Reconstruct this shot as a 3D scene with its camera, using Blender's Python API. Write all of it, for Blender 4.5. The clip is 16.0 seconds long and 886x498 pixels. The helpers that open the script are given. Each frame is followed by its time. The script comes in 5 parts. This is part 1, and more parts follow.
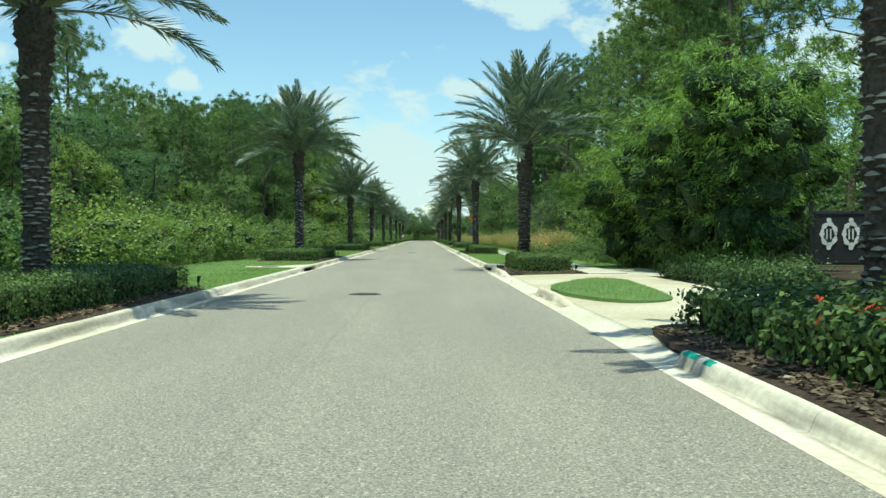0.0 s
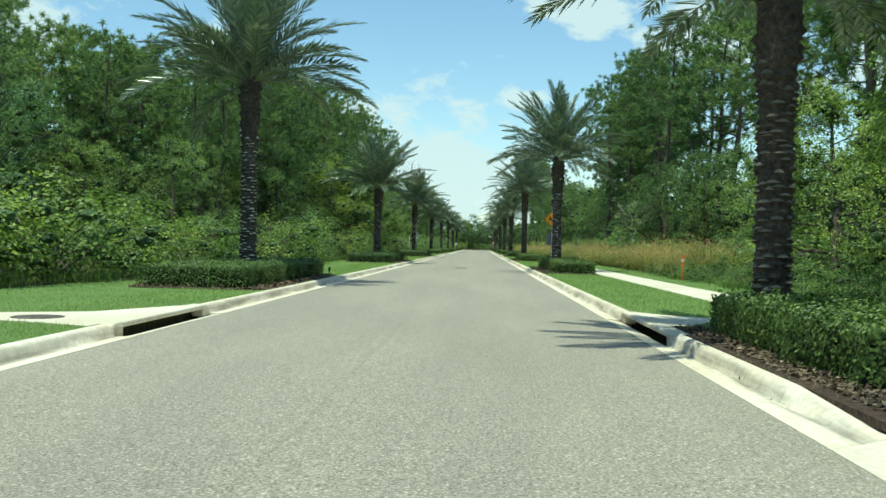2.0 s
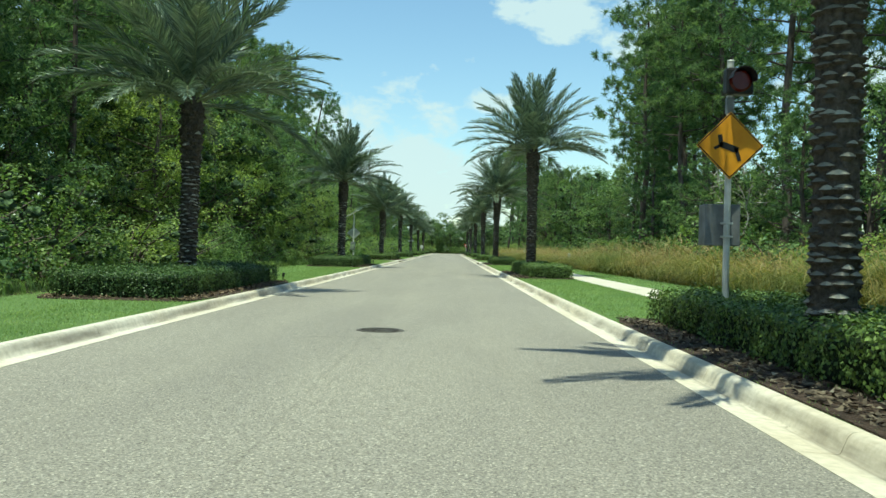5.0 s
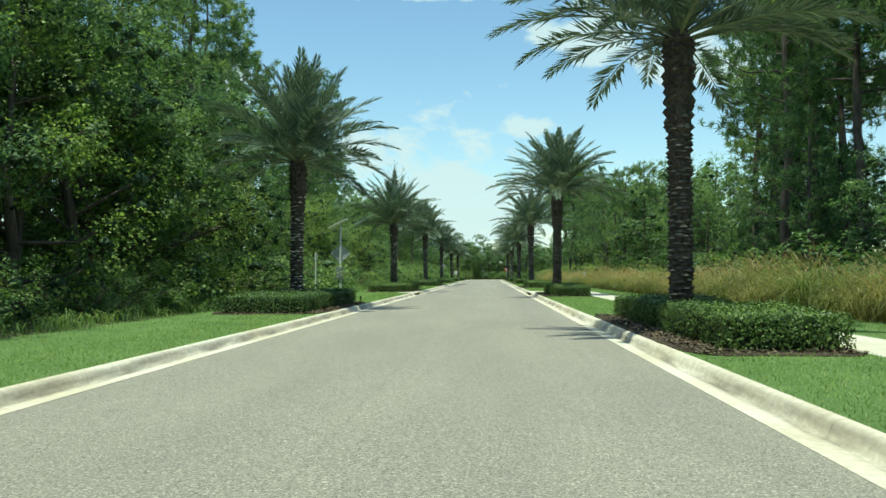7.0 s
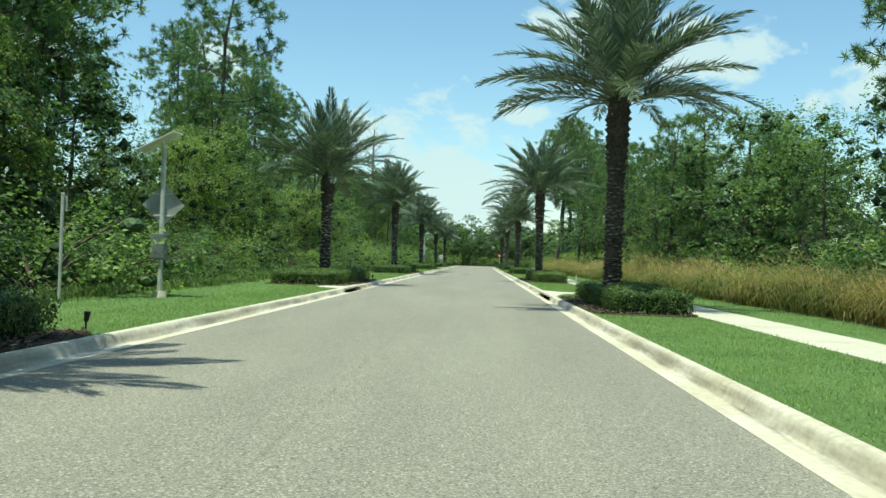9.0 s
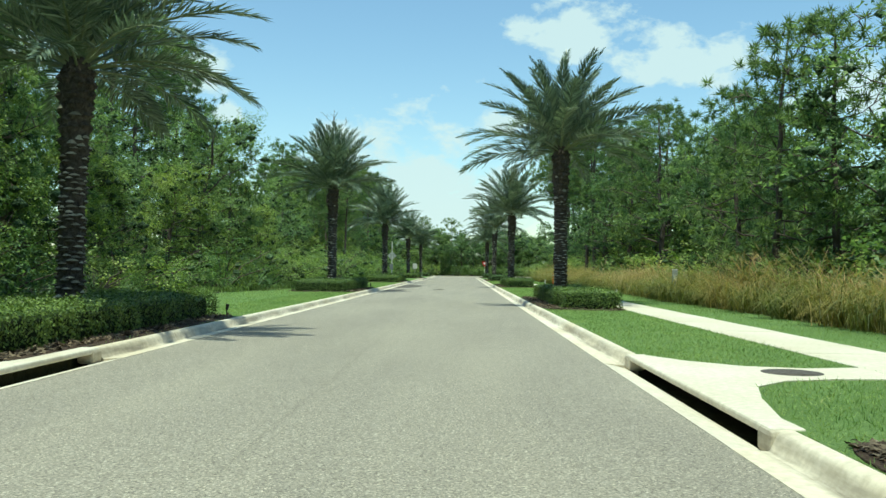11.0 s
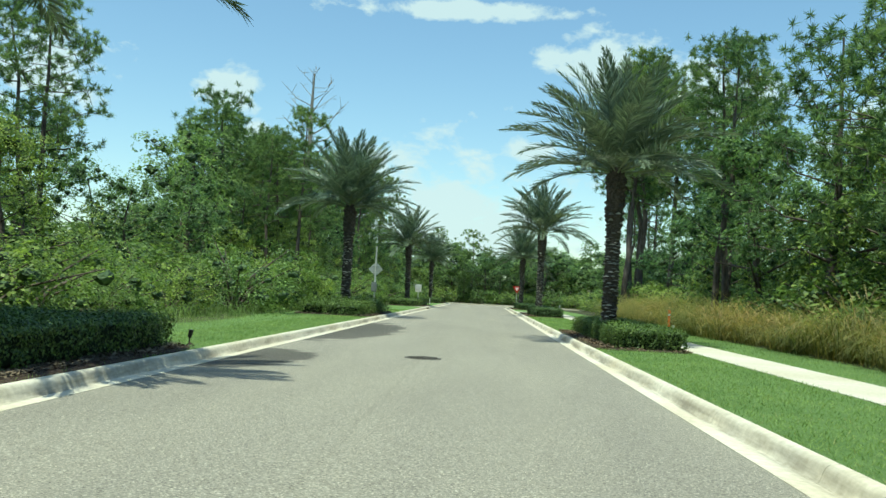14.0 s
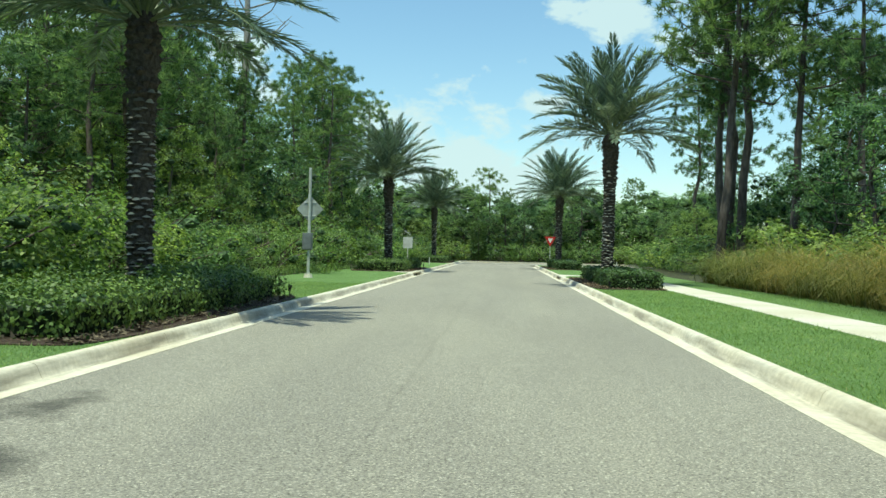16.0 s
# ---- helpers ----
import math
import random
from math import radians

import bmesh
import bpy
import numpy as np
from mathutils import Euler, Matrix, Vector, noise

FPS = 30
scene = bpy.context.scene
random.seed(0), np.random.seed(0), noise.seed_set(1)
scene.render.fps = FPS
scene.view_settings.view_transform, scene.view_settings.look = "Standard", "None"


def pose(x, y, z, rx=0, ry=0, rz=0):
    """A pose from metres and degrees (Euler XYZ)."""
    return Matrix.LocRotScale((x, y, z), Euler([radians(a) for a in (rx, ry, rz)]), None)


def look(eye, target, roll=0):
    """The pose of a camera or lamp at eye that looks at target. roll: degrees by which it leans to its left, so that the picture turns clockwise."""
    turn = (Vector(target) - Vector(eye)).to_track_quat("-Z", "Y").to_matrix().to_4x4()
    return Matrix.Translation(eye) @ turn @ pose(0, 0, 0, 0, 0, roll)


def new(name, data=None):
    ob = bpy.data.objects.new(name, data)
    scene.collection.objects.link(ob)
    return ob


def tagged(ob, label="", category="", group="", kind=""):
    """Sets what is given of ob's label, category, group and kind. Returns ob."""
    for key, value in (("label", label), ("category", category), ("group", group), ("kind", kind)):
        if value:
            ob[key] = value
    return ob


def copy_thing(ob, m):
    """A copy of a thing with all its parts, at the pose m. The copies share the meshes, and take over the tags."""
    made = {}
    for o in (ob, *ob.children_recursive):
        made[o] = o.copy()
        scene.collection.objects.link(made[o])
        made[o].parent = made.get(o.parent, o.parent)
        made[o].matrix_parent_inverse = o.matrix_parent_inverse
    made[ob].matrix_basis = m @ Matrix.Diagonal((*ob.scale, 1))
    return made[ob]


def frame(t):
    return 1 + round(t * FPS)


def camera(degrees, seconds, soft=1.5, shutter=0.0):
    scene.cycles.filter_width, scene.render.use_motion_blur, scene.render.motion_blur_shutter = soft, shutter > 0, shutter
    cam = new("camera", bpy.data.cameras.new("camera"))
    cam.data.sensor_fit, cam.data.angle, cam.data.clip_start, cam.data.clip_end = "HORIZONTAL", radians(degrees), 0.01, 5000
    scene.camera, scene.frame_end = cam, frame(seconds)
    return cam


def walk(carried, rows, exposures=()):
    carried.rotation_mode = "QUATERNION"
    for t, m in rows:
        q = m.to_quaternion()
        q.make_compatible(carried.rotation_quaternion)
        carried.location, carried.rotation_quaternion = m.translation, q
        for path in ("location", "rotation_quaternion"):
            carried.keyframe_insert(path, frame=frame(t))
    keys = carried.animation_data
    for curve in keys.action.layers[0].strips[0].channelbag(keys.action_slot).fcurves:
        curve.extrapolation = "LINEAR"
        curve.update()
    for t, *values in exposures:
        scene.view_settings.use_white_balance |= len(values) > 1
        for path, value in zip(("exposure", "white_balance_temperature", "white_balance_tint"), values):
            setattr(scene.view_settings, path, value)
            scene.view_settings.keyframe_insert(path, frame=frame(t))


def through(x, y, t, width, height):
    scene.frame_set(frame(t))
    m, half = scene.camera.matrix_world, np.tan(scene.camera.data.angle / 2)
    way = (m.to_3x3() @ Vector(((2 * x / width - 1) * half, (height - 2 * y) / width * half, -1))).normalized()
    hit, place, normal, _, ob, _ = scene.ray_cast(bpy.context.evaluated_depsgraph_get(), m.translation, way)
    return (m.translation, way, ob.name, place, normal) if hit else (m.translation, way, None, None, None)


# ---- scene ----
cam = camera(53.0, 16.0)
PATH = [
    (0, (0.967, 0.000, 1.241), (1.172, 9.997, 1.109), 0.13),
    (0.5, (0.956, 5.342, 1.229), (1.115, 15.340, 1.183), 0.24),
    (1, (0.952, 10.685, 1.215), (0.946, 20.685, 1.253), 0.48),
    (1.5, (0.960, 16.107, 1.221), (0.686, 26.103, 1.248), 0.83),
    (2, (0.995, 21.621, 1.195), (0.578, 31.612, 1.156), 1.39),
    (2.5, (1.049, 27.211, 1.161), (0.591, 37.200, 1.025), 1.93),
    (3, (1.097, 32.858, 1.172), (0.584, 42.844, 1.068), 1.07),
    (5.3, (0.987, 59.186, 1.203), (0.919, 69.186, 1.256), 1.44),
    (5.5, (0.990, 61.500, 1.176), (0.831, 71.498, 1.274), 1.35),
    (6, (1.000, 67.290, 1.214), (0.602, 77.279, 1.476), 0.20),
    (6.5, (1.006, 73.096, 1.196), (0.548, 83.079, 1.581), -0.40),
    (7, (1.010, 78.916, 1.186), (0.495, 88.898, 1.479), -0.23),
    (7.5, (1.030, 84.717, 1.194), (0.532, 94.703, 1.381), 0.50),
    (8, (1.057, 90.500, 1.222), (0.632, 100.490, 1.353), 1.74),
    (8.2, (1.068, 92.810, 1.190), (0.666, 102.802, 1.260), 2.36),
    (10.3, (1.250, 116.796, 1.242), (0.887, 126.787, 1.470), 0.12),
    (10.5, (1.260, 119.055, 1.237), (0.941, 129.048, 1.450), 0.10),
    (11, (1.279, 124.703, 1.224), (1.051, 134.698, 1.455), 0.83),
    (11.5, (1.255, 130.435, 1.198), (1.020, 140.430, 1.440), 1.10),
    (12, (1.219, 136.231, 1.166), (0.954, 146.226, 1.352), -0.03),
    (12.5, (1.177, 142.125, 1.141), (0.893, 152.120, 1.277), 0.23),
    (13, (1.119, 148.149, 1.158), (0.810, 158.143, 1.313), 0.83),
    (13.5, (1.038, 154.321, 1.157), (0.653, 164.310, 1.434), 2.12),
    (14, (0.936, 160.646, 1.220), (0.449, 170.621, 1.724), 3.11),
    (14.5, (0.840, 167.127, 1.258), (0.265, 177.082, 2.004), 3.07),
    (15, (0.770, 173.716, 1.244), (0.133, 183.666, 2.011), 3.09),
    (15.5, (0.732, 180.408, 1.240), (0.066, 190.376, 1.699), 1.22),
    (16, (0.716, 187.172, 1.253), (0.049, 197.149, 1.260), 1.38),
]
walk(cam, [(t, look(eye, target, roll)) for t, eye, target, roll in PATH], [(0, 0.36, 6150, -13), (16, 0.36, 6150, -13)])

# ---- sky, sun, exposure ----
SUN_ELEVATION, SUN_AZIMUTH = radians(75), radians(207)   # azimuth clockwise from +y
world = bpy.data.worlds.new("sky")
scene.world = world
world.use_nodes = True
wn, wl = world.node_tree.nodes, world.node_tree.links
wn.clear()


def wnode(kind, **values):
    n = wn.new(kind)
    for key, value in values.items():
        n.inputs[key].default_value = value
    return n


w_out, w_bg = wn.new("ShaderNodeOutputWorld"), wnode("ShaderNodeBackground", Strength=0.128)
sky = wn.new("ShaderNodeTexSky")
sky.sky_type, sky.sun_disc = "NISHITA", False
sky.sun_elevation, sky.sun_rotation = SUN_ELEVATION, SUN_AZIMUTH
sky.air_density, sky.dust_density, sky.ozone_density = 1.15, 0.30, 2.4
w_co = wn.new("ShaderNodeTexCoord")
w_sep = wn.new("ShaderNodeSeparateXYZ")
wl.new(w_co.outputs["Generated"], w_sep.inputs[0])


def wmath(kind, *values):
    n = wn.new("ShaderNodeMath")
    n.operation = kind
    for slot, value in zip(n.inputs, values):
        if isinstance(value, (int, float)):
            slot.default_value = value
        else:
            wl.new(value, slot)
    return n.outputs[0]


def wnoise(scale, stretch, shift, detail=9.0, roughness=0.55):
    mp = wnode("ShaderNodeMapping", Scale=stretch, Location=shift)
    n = wnode("ShaderNodeTexNoise", Scale=scale, Detail=detail, Roughness=roughness, Distortion=0.15)
    wl.new(w_co.outputs["Generated"], mp.inputs["Vector"])
    wl.new(mp.outputs[0], n.inputs["Vector"])
    return n.outputs[0]


ahead = wmath("MAXIMUM", w_sep.outputs["Y"], 0.05)
across, above = wmath("DIVIDE", w_sep.outputs["X"], ahead), wmath("DIVIDE", w_sep.outputs["Z"], ahead)
puffs, broad = wnoise(21.0, (1.0, 1.0, 1.6), (0.3, 0.0, 0.2), 10.0, 0.6), wnoise(5.2, (1.0, 1.0, 1.9), (0.42, 0.1, 0.25))
heap = None
# across and up per metre ahead, half width, half height
for cx, cz, rx, rz in ((-0.05, 0.060, 0.190, 0.125), (0.125, 0.270, 0.085, 0.050), (0.245, 0.240, 0.110, 0.042), (-0.31, 0.220, 0.050, 0.040), (0.04, 0.165, 0.036, 0.024), (-0.52, 0.240, 0.100, 0.070), (-0.15, 0.150, 0.040, 0.022), (-0.04, 0.325, 0.170, 0.016), (0.45, 0.20, 0.10, 0.05), (-0.27, 0.175, 0.030, 0.018)):
    u, w = wmath("MULTIPLY", wmath("SUBTRACT", across, cx), 1 / rx), wmath("MULTIPLY", wmath("SUBTRACT", above, cz), 1 / rz)
    inner = wmath("SUBTRACT", 1.0, wmath("SQRT", wmath("ADD", wmath("MULTIPLY", u, u), wmath("MULTIPLY", w, w))))
    heap = inner if heap is None else wmath("MAXIMUM", heap, inner)
front = wmath("MULTIPLY_ADD", puffs, 6.0, wmath("MULTIPLY_ADD", heap, 2.4, -3.45))
rest = wmath("MULTIPLY_ADD", broad, 7.0, -4.0)
w_side = wnode("ShaderNodeMapRange", **{"From Min": 0.62, "From Max": 0.75, "To Min": 0.0, "To Max": 1.0})
wl.new(w_sep.outputs["Y"], w_side.inputs["Value"])
w_pick = wnode("ShaderNodeMix")
wl.new(w_side.outputs[0], w_pick.inputs[0])
wl.new(rest, w_pick.inputs[2])
wl.new(front, w_pick.inputs[3])
w_ramp = wn.new("ShaderNodeValToRGB")
w_ramp.color_ramp.elements[0].position, w_ramp.color_ramp.elements[1].position = 0.0, 0.85
w_ramp.color_ramp.elements[1].color = (0.88, 0.88, 0.88, 1)
wl.new(w_pick.outputs[0], w_ramp.inputs[0])
w_mix = wn.new("ShaderNodeMixRGB")
w_mix.inputs[2].default_value = (4.7, 5.2, 5.5, 1)
wl.new(w_ramp.outputs[0], w_mix.inputs[0])
wl.new(sky.outputs[0], w_mix.inputs[1])
wl.new(w_mix.outputs[0], w_bg.inputs["Color"])
wl.new(w_bg.outputs[0], w_out.inputs[0])

sun = new("sun", bpy.data.lights.new("sun", "SUN"))
sun.data.energy, sun.data.angle, sun.data.color = 4.0, radians(0.53), (1.0, 0.945, 0.82)
SUN_WAY = Vector((math.sin(SUN_AZIMUTH) * math.cos(SUN_ELEVATION), math.cos(SUN_AZIMUTH) * math.cos(SUN_ELEVATION), math.sin(SUN_ELEVATION)))
sun.matrix_world = look(SUN_WAY * 100, (0, 0, 0))


# ---- materials ----
def ramp_of(nt, stops):
    n = nt.nodes.new("ShaderNodeValToRGB")
    while len(n.color_ramp.elements) < len(stops):
        n.color_ramp.elements.new(0.5)
    for e, (at, colour) in zip(n.color_ramp.elements, stops):
        e.position, e.color = at, (*colour, 1)
    return n


def base_material(name, roughness=0.8, metallic=0.0, specular=0.4):
    m = bpy.data.materials.new(name)
    m.use_nodes = True
    p = m.node_tree.nodes["Principled BSDF"]
    p.inputs["Roughness"].default_value, p.inputs["Metallic"].default_value = roughness, metallic
    p.inputs["Specular IOR Level"].default_value = specular
    return m, m.node_tree, p


def noise_node(nt, scale, detail=4.0, roughness=0.55, where="Object", stretch=(1, 1, 1)):
    co, mp, n = nt.nodes.new("ShaderNodeTexCoord"), nt.nodes.new("ShaderNodeMapping"), nt.nodes.new("ShaderNodeTexNoise")
    mp.inputs["Scale"].default_value = stretch
    n.inputs["Scale"].default_value, n.inputs["Detail"].default_value, n.inputs["Roughness"].default_value = scale, detail, roughness
    if where == "World":
        nt.links.new(nt.nodes.new("ShaderNodeNewGeometry").outputs["Position"], mp.inputs[0])
    else:
        nt.links.new(co.outputs[where], mp.inputs[0])
    nt.links.new(mp.outputs[0], n.inputs["Vector"])
    return n


def mixed(nt, kind, factor, a, b):
    n = nt.nodes.new("ShaderNodeMixRGB")
    n.blend_type = kind
    for slot, value in zip(n.inputs, (factor, a, b)):
        if hasattr(value, "is_linked"):
            nt.links.new(value, slot)
        else:
            slot.default_value = value if isinstance(value, (int, float)) else (*value, 1)
    return n.outputs[0]


def bumped(nt, p, height, strength, distance=0.02):
    b = nt.nodes.new("ShaderNodeBump")
    b.inputs["Strength"].default_value, b.inputs["Distance"].default_value = strength, distance
    nt.links.new(height, b.inputs["Height"])
    nt.links.new(b.outputs[0], p.inputs["Normal"])


def surface(name, dark, light, grain=8.0, big=0.6, roughness=0.85, bump=0.4, depth=0.02, metallic=0.0, specular=0.3, stretch=(1, 1, 1), stain=(0.72, 0.7, 0.66), where="Object"):
    """A surface of two tones with fine grain, broad stains and relief."""
    m, nt, p = base_material(name, roughness, metallic, specular)
    fine, broad = noise_node(nt, grain, 6, 0.6, where, stretch), noise_node(nt, big, 4, 0.55, where)
    r = ramp_of(nt, [(0.3, dark), (0.7, light)])
    nt.links.new(fine.outputs[0], r.inputs[0])
    s = ramp_of(nt, [(0.35, stain), (0.62, (1, 1, 1))])
    nt.links.new(broad.outputs[0], s.inputs[0])
    nt.links.new(mixed(nt, "MULTIPLY", 1.0, r.outputs[0], s.outputs[0]), p.inputs["Base Color"])
    if bump:
        bumped(nt, p, fine.outputs[0], bump, depth)
    return m


def kerb_material(*values, **named):
    """Weathered concrete with a broken line of washed-in dirt where the gutter meets the kerb's face."""
    m = surface(*values, **named)
    nt = m.node_tree
    p = nt.nodes["Principled BSDF"]
    geo, sep, side = nt.nodes.new("ShaderNodeNewGeometry"), nt.nodes.new("ShaderNodeSeparateXYZ"), nt.nodes.new("ShaderNodeMath")
    nt.links.new(geo.outputs["Position"], sep.inputs[0])
    side.operation = "ABSOLUTE"
    nt.links.new(sep.outputs["X"], side.inputs[0])
    streak = noise_node(nt, 1.0, 6, 0.62, "World", (9.0, 0.55, 3.0))
    band = ramp_of(nt, [(0.0, (0, 0, 0)), (0.25, (0.45, 0.45, 0.45)), (0.42, (1, 1, 1)), (0.62, (0.7, 0.7, 0.7)), (1.0, (0, 0, 0))])
    span = nt.nodes.new("ShaderNodeMapRange")
    span.inputs["From Min"].default_value, span.inputs["From Max"].default_value = 3.33, 3.56
    nt.links.new(side.outputs[0], span.inputs["Value"])
    nt.links.new(span.outputs[0], band.inputs[0])
    rag = ramp_of(nt, [(0.40, (0, 0, 0)), (0.62, (0.85, 0.85, 0.85))])
    nt.links.new(streak.outputs[0], rag.inputs[0])
    amount = mixed(nt, "MULTIPLY", 1.0, band.outputs[0], rag.outputs[0])
    plain = p.inputs["Base Color"].links[0].from_socket
    nt.links.new(mixed(nt, "MIX", amount, plain, (0.150, 0.128, 0.095)), p.inputs["Base Color"])
    return m


def leafy(name, dark, light, through=0.35, roughness=0.55, patch=0.35, dry=None, tone=((0.74, 0.79, 0.74), (1.18, 1.13, 1.02)), plant=((0.84, 0.90, 0.90), (1.18, 1.12, 0.98))):
    """Foliage: each leaf has its own tone, light shines through, and plants differ from one another."""
    m, nt, p = base_material(name, roughness, 0, 0.35)
    geo, info = nt.nodes.new("ShaderNodeNewGeometry"), nt.nodes.new("ShaderNodeObjectInfo")
    stops = [(0.0, dark), (0.75, light)] + ([(0.93, light), (1.0, dry)] if dry else [(1.0, tuple(min(1, c * 1.25) for c in light))])
    r = ramp_of(nt, stops)
    nt.links.new(geo.outputs["Random Per Island"], r.inputs[0])
    broad = noise_node(nt, patch, 3)
    s = ramp_of(nt, [(0.3, tone[0]), (0.68, tone[1])])
    nt.links.new(broad.outputs[0], s.inputs[0])
    v = ramp_of(nt, [(0.0, plant[0]), (1.0, plant[1])])
    nt.links.new(info.outputs["Random"], v.inputs[0])
    c = mixed(nt, "MULTIPLY", 1.0, mixed(nt, "MULTIPLY", 1.0, r.outputs[0], s.outputs[0]), v.outputs[0])
    nt.links.new(c, p.inputs["Base Color"])
    t, mx = nt.nodes.new("ShaderNodeBsdfTranslucent"), nt.nodes.new("ShaderNodeMixShader")
    nt.links.new(mixed(nt, "MULTIPLY", 1.0, c, (1.2, 1.3, 0.8)), t.inputs["Color"])
    mx.inputs[0].default_value = through
    nt.links.new(p.outputs[0], mx.inputs[1])
    nt.links.new(t.outputs[0], mx.inputs[2])
    nt.links.new(mx.outputs[0], nt.nodes["Material Output"].inputs["Surface"])
    return m


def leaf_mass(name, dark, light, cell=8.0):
    """The close-set inside of a clump, coloured darker to stand for its shade: leaf-sized cells of many tones, with
    relief.
    """
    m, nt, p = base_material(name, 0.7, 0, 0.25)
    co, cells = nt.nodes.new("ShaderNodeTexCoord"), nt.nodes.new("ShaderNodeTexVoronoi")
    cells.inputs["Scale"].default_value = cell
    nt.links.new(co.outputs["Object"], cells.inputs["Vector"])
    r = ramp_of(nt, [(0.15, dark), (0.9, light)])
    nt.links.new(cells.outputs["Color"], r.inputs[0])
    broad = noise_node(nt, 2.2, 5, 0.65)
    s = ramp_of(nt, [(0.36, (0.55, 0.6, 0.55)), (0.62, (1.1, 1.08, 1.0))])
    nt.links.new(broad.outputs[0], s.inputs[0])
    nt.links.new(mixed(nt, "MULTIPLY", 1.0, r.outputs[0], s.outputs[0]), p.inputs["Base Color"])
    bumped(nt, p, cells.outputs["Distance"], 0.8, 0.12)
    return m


def asphalt_material():
    m, nt, p = base_material("asphalt", 0.9, 0, 0.25)
    grit, speck, broad = noise_node(nt, 52, 5, 0.75), nt.nodes.new("ShaderNodeTexVoronoi"), noise_node(nt, 0.35, 4, 0.55, "Object", (1.6, 0.35, 1))
    speck.inputs["Scale"].default_value = 84
    nt.links.new(nt.nodes["Texture Coordinate"].outputs["Object"], speck.inputs["Vector"])
    r = ramp_of(nt, [(0.28, (0.142, 0.131, 0.108)), (0.50, (0.276, 0.255, 0.209)), (0.74, (0.49, 0.455, 0.38))])
    nt.links.new(grit.outputs[0], r.inputs[0])
    v = ramp_of(nt, [(0.10, (0.50, 0.50, 0.51)), (0.30, (0.92, 0.92, 0.92)), (0.70, (1.02, 1.02, 1.01)), (0.92, (1.75, 1.72, 1.66))])
    nt.links.new(speck.outputs["Color"], v.inputs[0])
    s = ramp_of(nt, [(0.34, (0.94, 0.93, 0.93)), (0.66, (1.09, 1.08, 1.06))])
    nt.links.new(broad.outputs[0], s.inputs[0])
    # wheel tracks polished paler, lengthwise
    co = nt.nodes["Texture Coordinate"]
    sep, wave = nt.nodes.new("ShaderNodeSeparateXYZ"), nt.nodes.new("ShaderNodeMath")
    nt.links.new(co.outputs["Object"], sep.inputs[0])
    mul = nt.nodes.new("ShaderNodeMath")
    mul.operation, mul.inputs[1].default_value = "MULTIPLY", 3.9
    nt.links.new(sep.outputs["X"], mul.inputs[0])
    wave.operation = "COSINE"
    nt.links.new(mul.outputs[0], wave.inputs[0])
    t = ramp_of(nt, [(0.0, (0.985, 0.985, 0.988)), (1.0, (1.018, 1.016, 1.012))])
    nt.links.new(wave.outputs[0], t.inputs[0])
    c = mixed(nt, "MULTIPLY", 1.0, mixed(nt, "MULTIPLY", 1.0, r.outputs[0], v.outputs[0]), s.outputs[0])
    c = mixed(nt, "MULTIPLY", 1.0, c, t.outputs[0])
    # the paving joint between the two lanes
    wander = noise_node(nt, 0.6, 3, 0.6, "Object", (0.2, 1, 1))
    off, size, line = (nt.nodes.new("ShaderNodeMath") for _ in range(3))
    off.operation, off.inputs[1].default_value = "MULTIPLY_ADD", 0.16
    nt.links.new(wander.outputs[0], off.inputs[0])
    nt.links.new(sep.outputs["X"], off.inputs[2])
    size.operation, size.inputs[1].default_value = "ADD", 0.05
    nt.links.new(off.outputs[0], size.inputs[0])
    line.operation = "ABSOLUTE"
    nt.links.new(size.outputs[0], line.inputs[0])
    joint = ramp_of(nt, [(0.0, (0.88, 0.88, 0.88)), (0.014, (0.94, 0.94, 0.94)), (0.034, (1, 1, 1))])
    nt.links.new(line.outputs[0], joint.inputs[0])
    c = mixed(nt, "MULTIPLY", 1.0, c, joint.outputs[0])
    # dark patches beside the left gutter, ragged at the rim
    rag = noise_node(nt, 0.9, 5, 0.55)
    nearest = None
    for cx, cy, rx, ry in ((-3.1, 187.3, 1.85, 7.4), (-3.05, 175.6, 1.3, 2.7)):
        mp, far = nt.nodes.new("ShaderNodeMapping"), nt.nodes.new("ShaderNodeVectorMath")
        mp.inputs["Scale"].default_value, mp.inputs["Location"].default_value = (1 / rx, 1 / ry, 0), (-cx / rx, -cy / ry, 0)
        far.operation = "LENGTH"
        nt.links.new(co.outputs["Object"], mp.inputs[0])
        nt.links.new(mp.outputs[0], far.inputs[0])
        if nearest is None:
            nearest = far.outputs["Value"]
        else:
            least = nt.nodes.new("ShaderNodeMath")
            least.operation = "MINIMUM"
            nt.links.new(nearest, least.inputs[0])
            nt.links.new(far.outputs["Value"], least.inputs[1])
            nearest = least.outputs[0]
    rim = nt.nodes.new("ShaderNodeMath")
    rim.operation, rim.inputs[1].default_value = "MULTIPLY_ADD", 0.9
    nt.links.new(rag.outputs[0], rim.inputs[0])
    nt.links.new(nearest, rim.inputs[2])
    dark_patch = ramp_of(nt, [(0.0, (0.33, 0.33, 0.345)), (0.62, (0.40, 0.40, 0.41)), (0.68, (1, 1, 1))])
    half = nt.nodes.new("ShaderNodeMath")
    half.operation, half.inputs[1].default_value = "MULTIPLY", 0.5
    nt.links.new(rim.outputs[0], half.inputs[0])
    nt.links.new(half.outputs[0], dark_patch.inputs[0])
    nt.links.new(mixed(nt, "MULTIPLY", 1.0, c, dark_patch.outputs[0]), p.inputs["Base Color"])
    bumped(nt, p, grit.outputs[0], 0.6, 0.012)
    return m


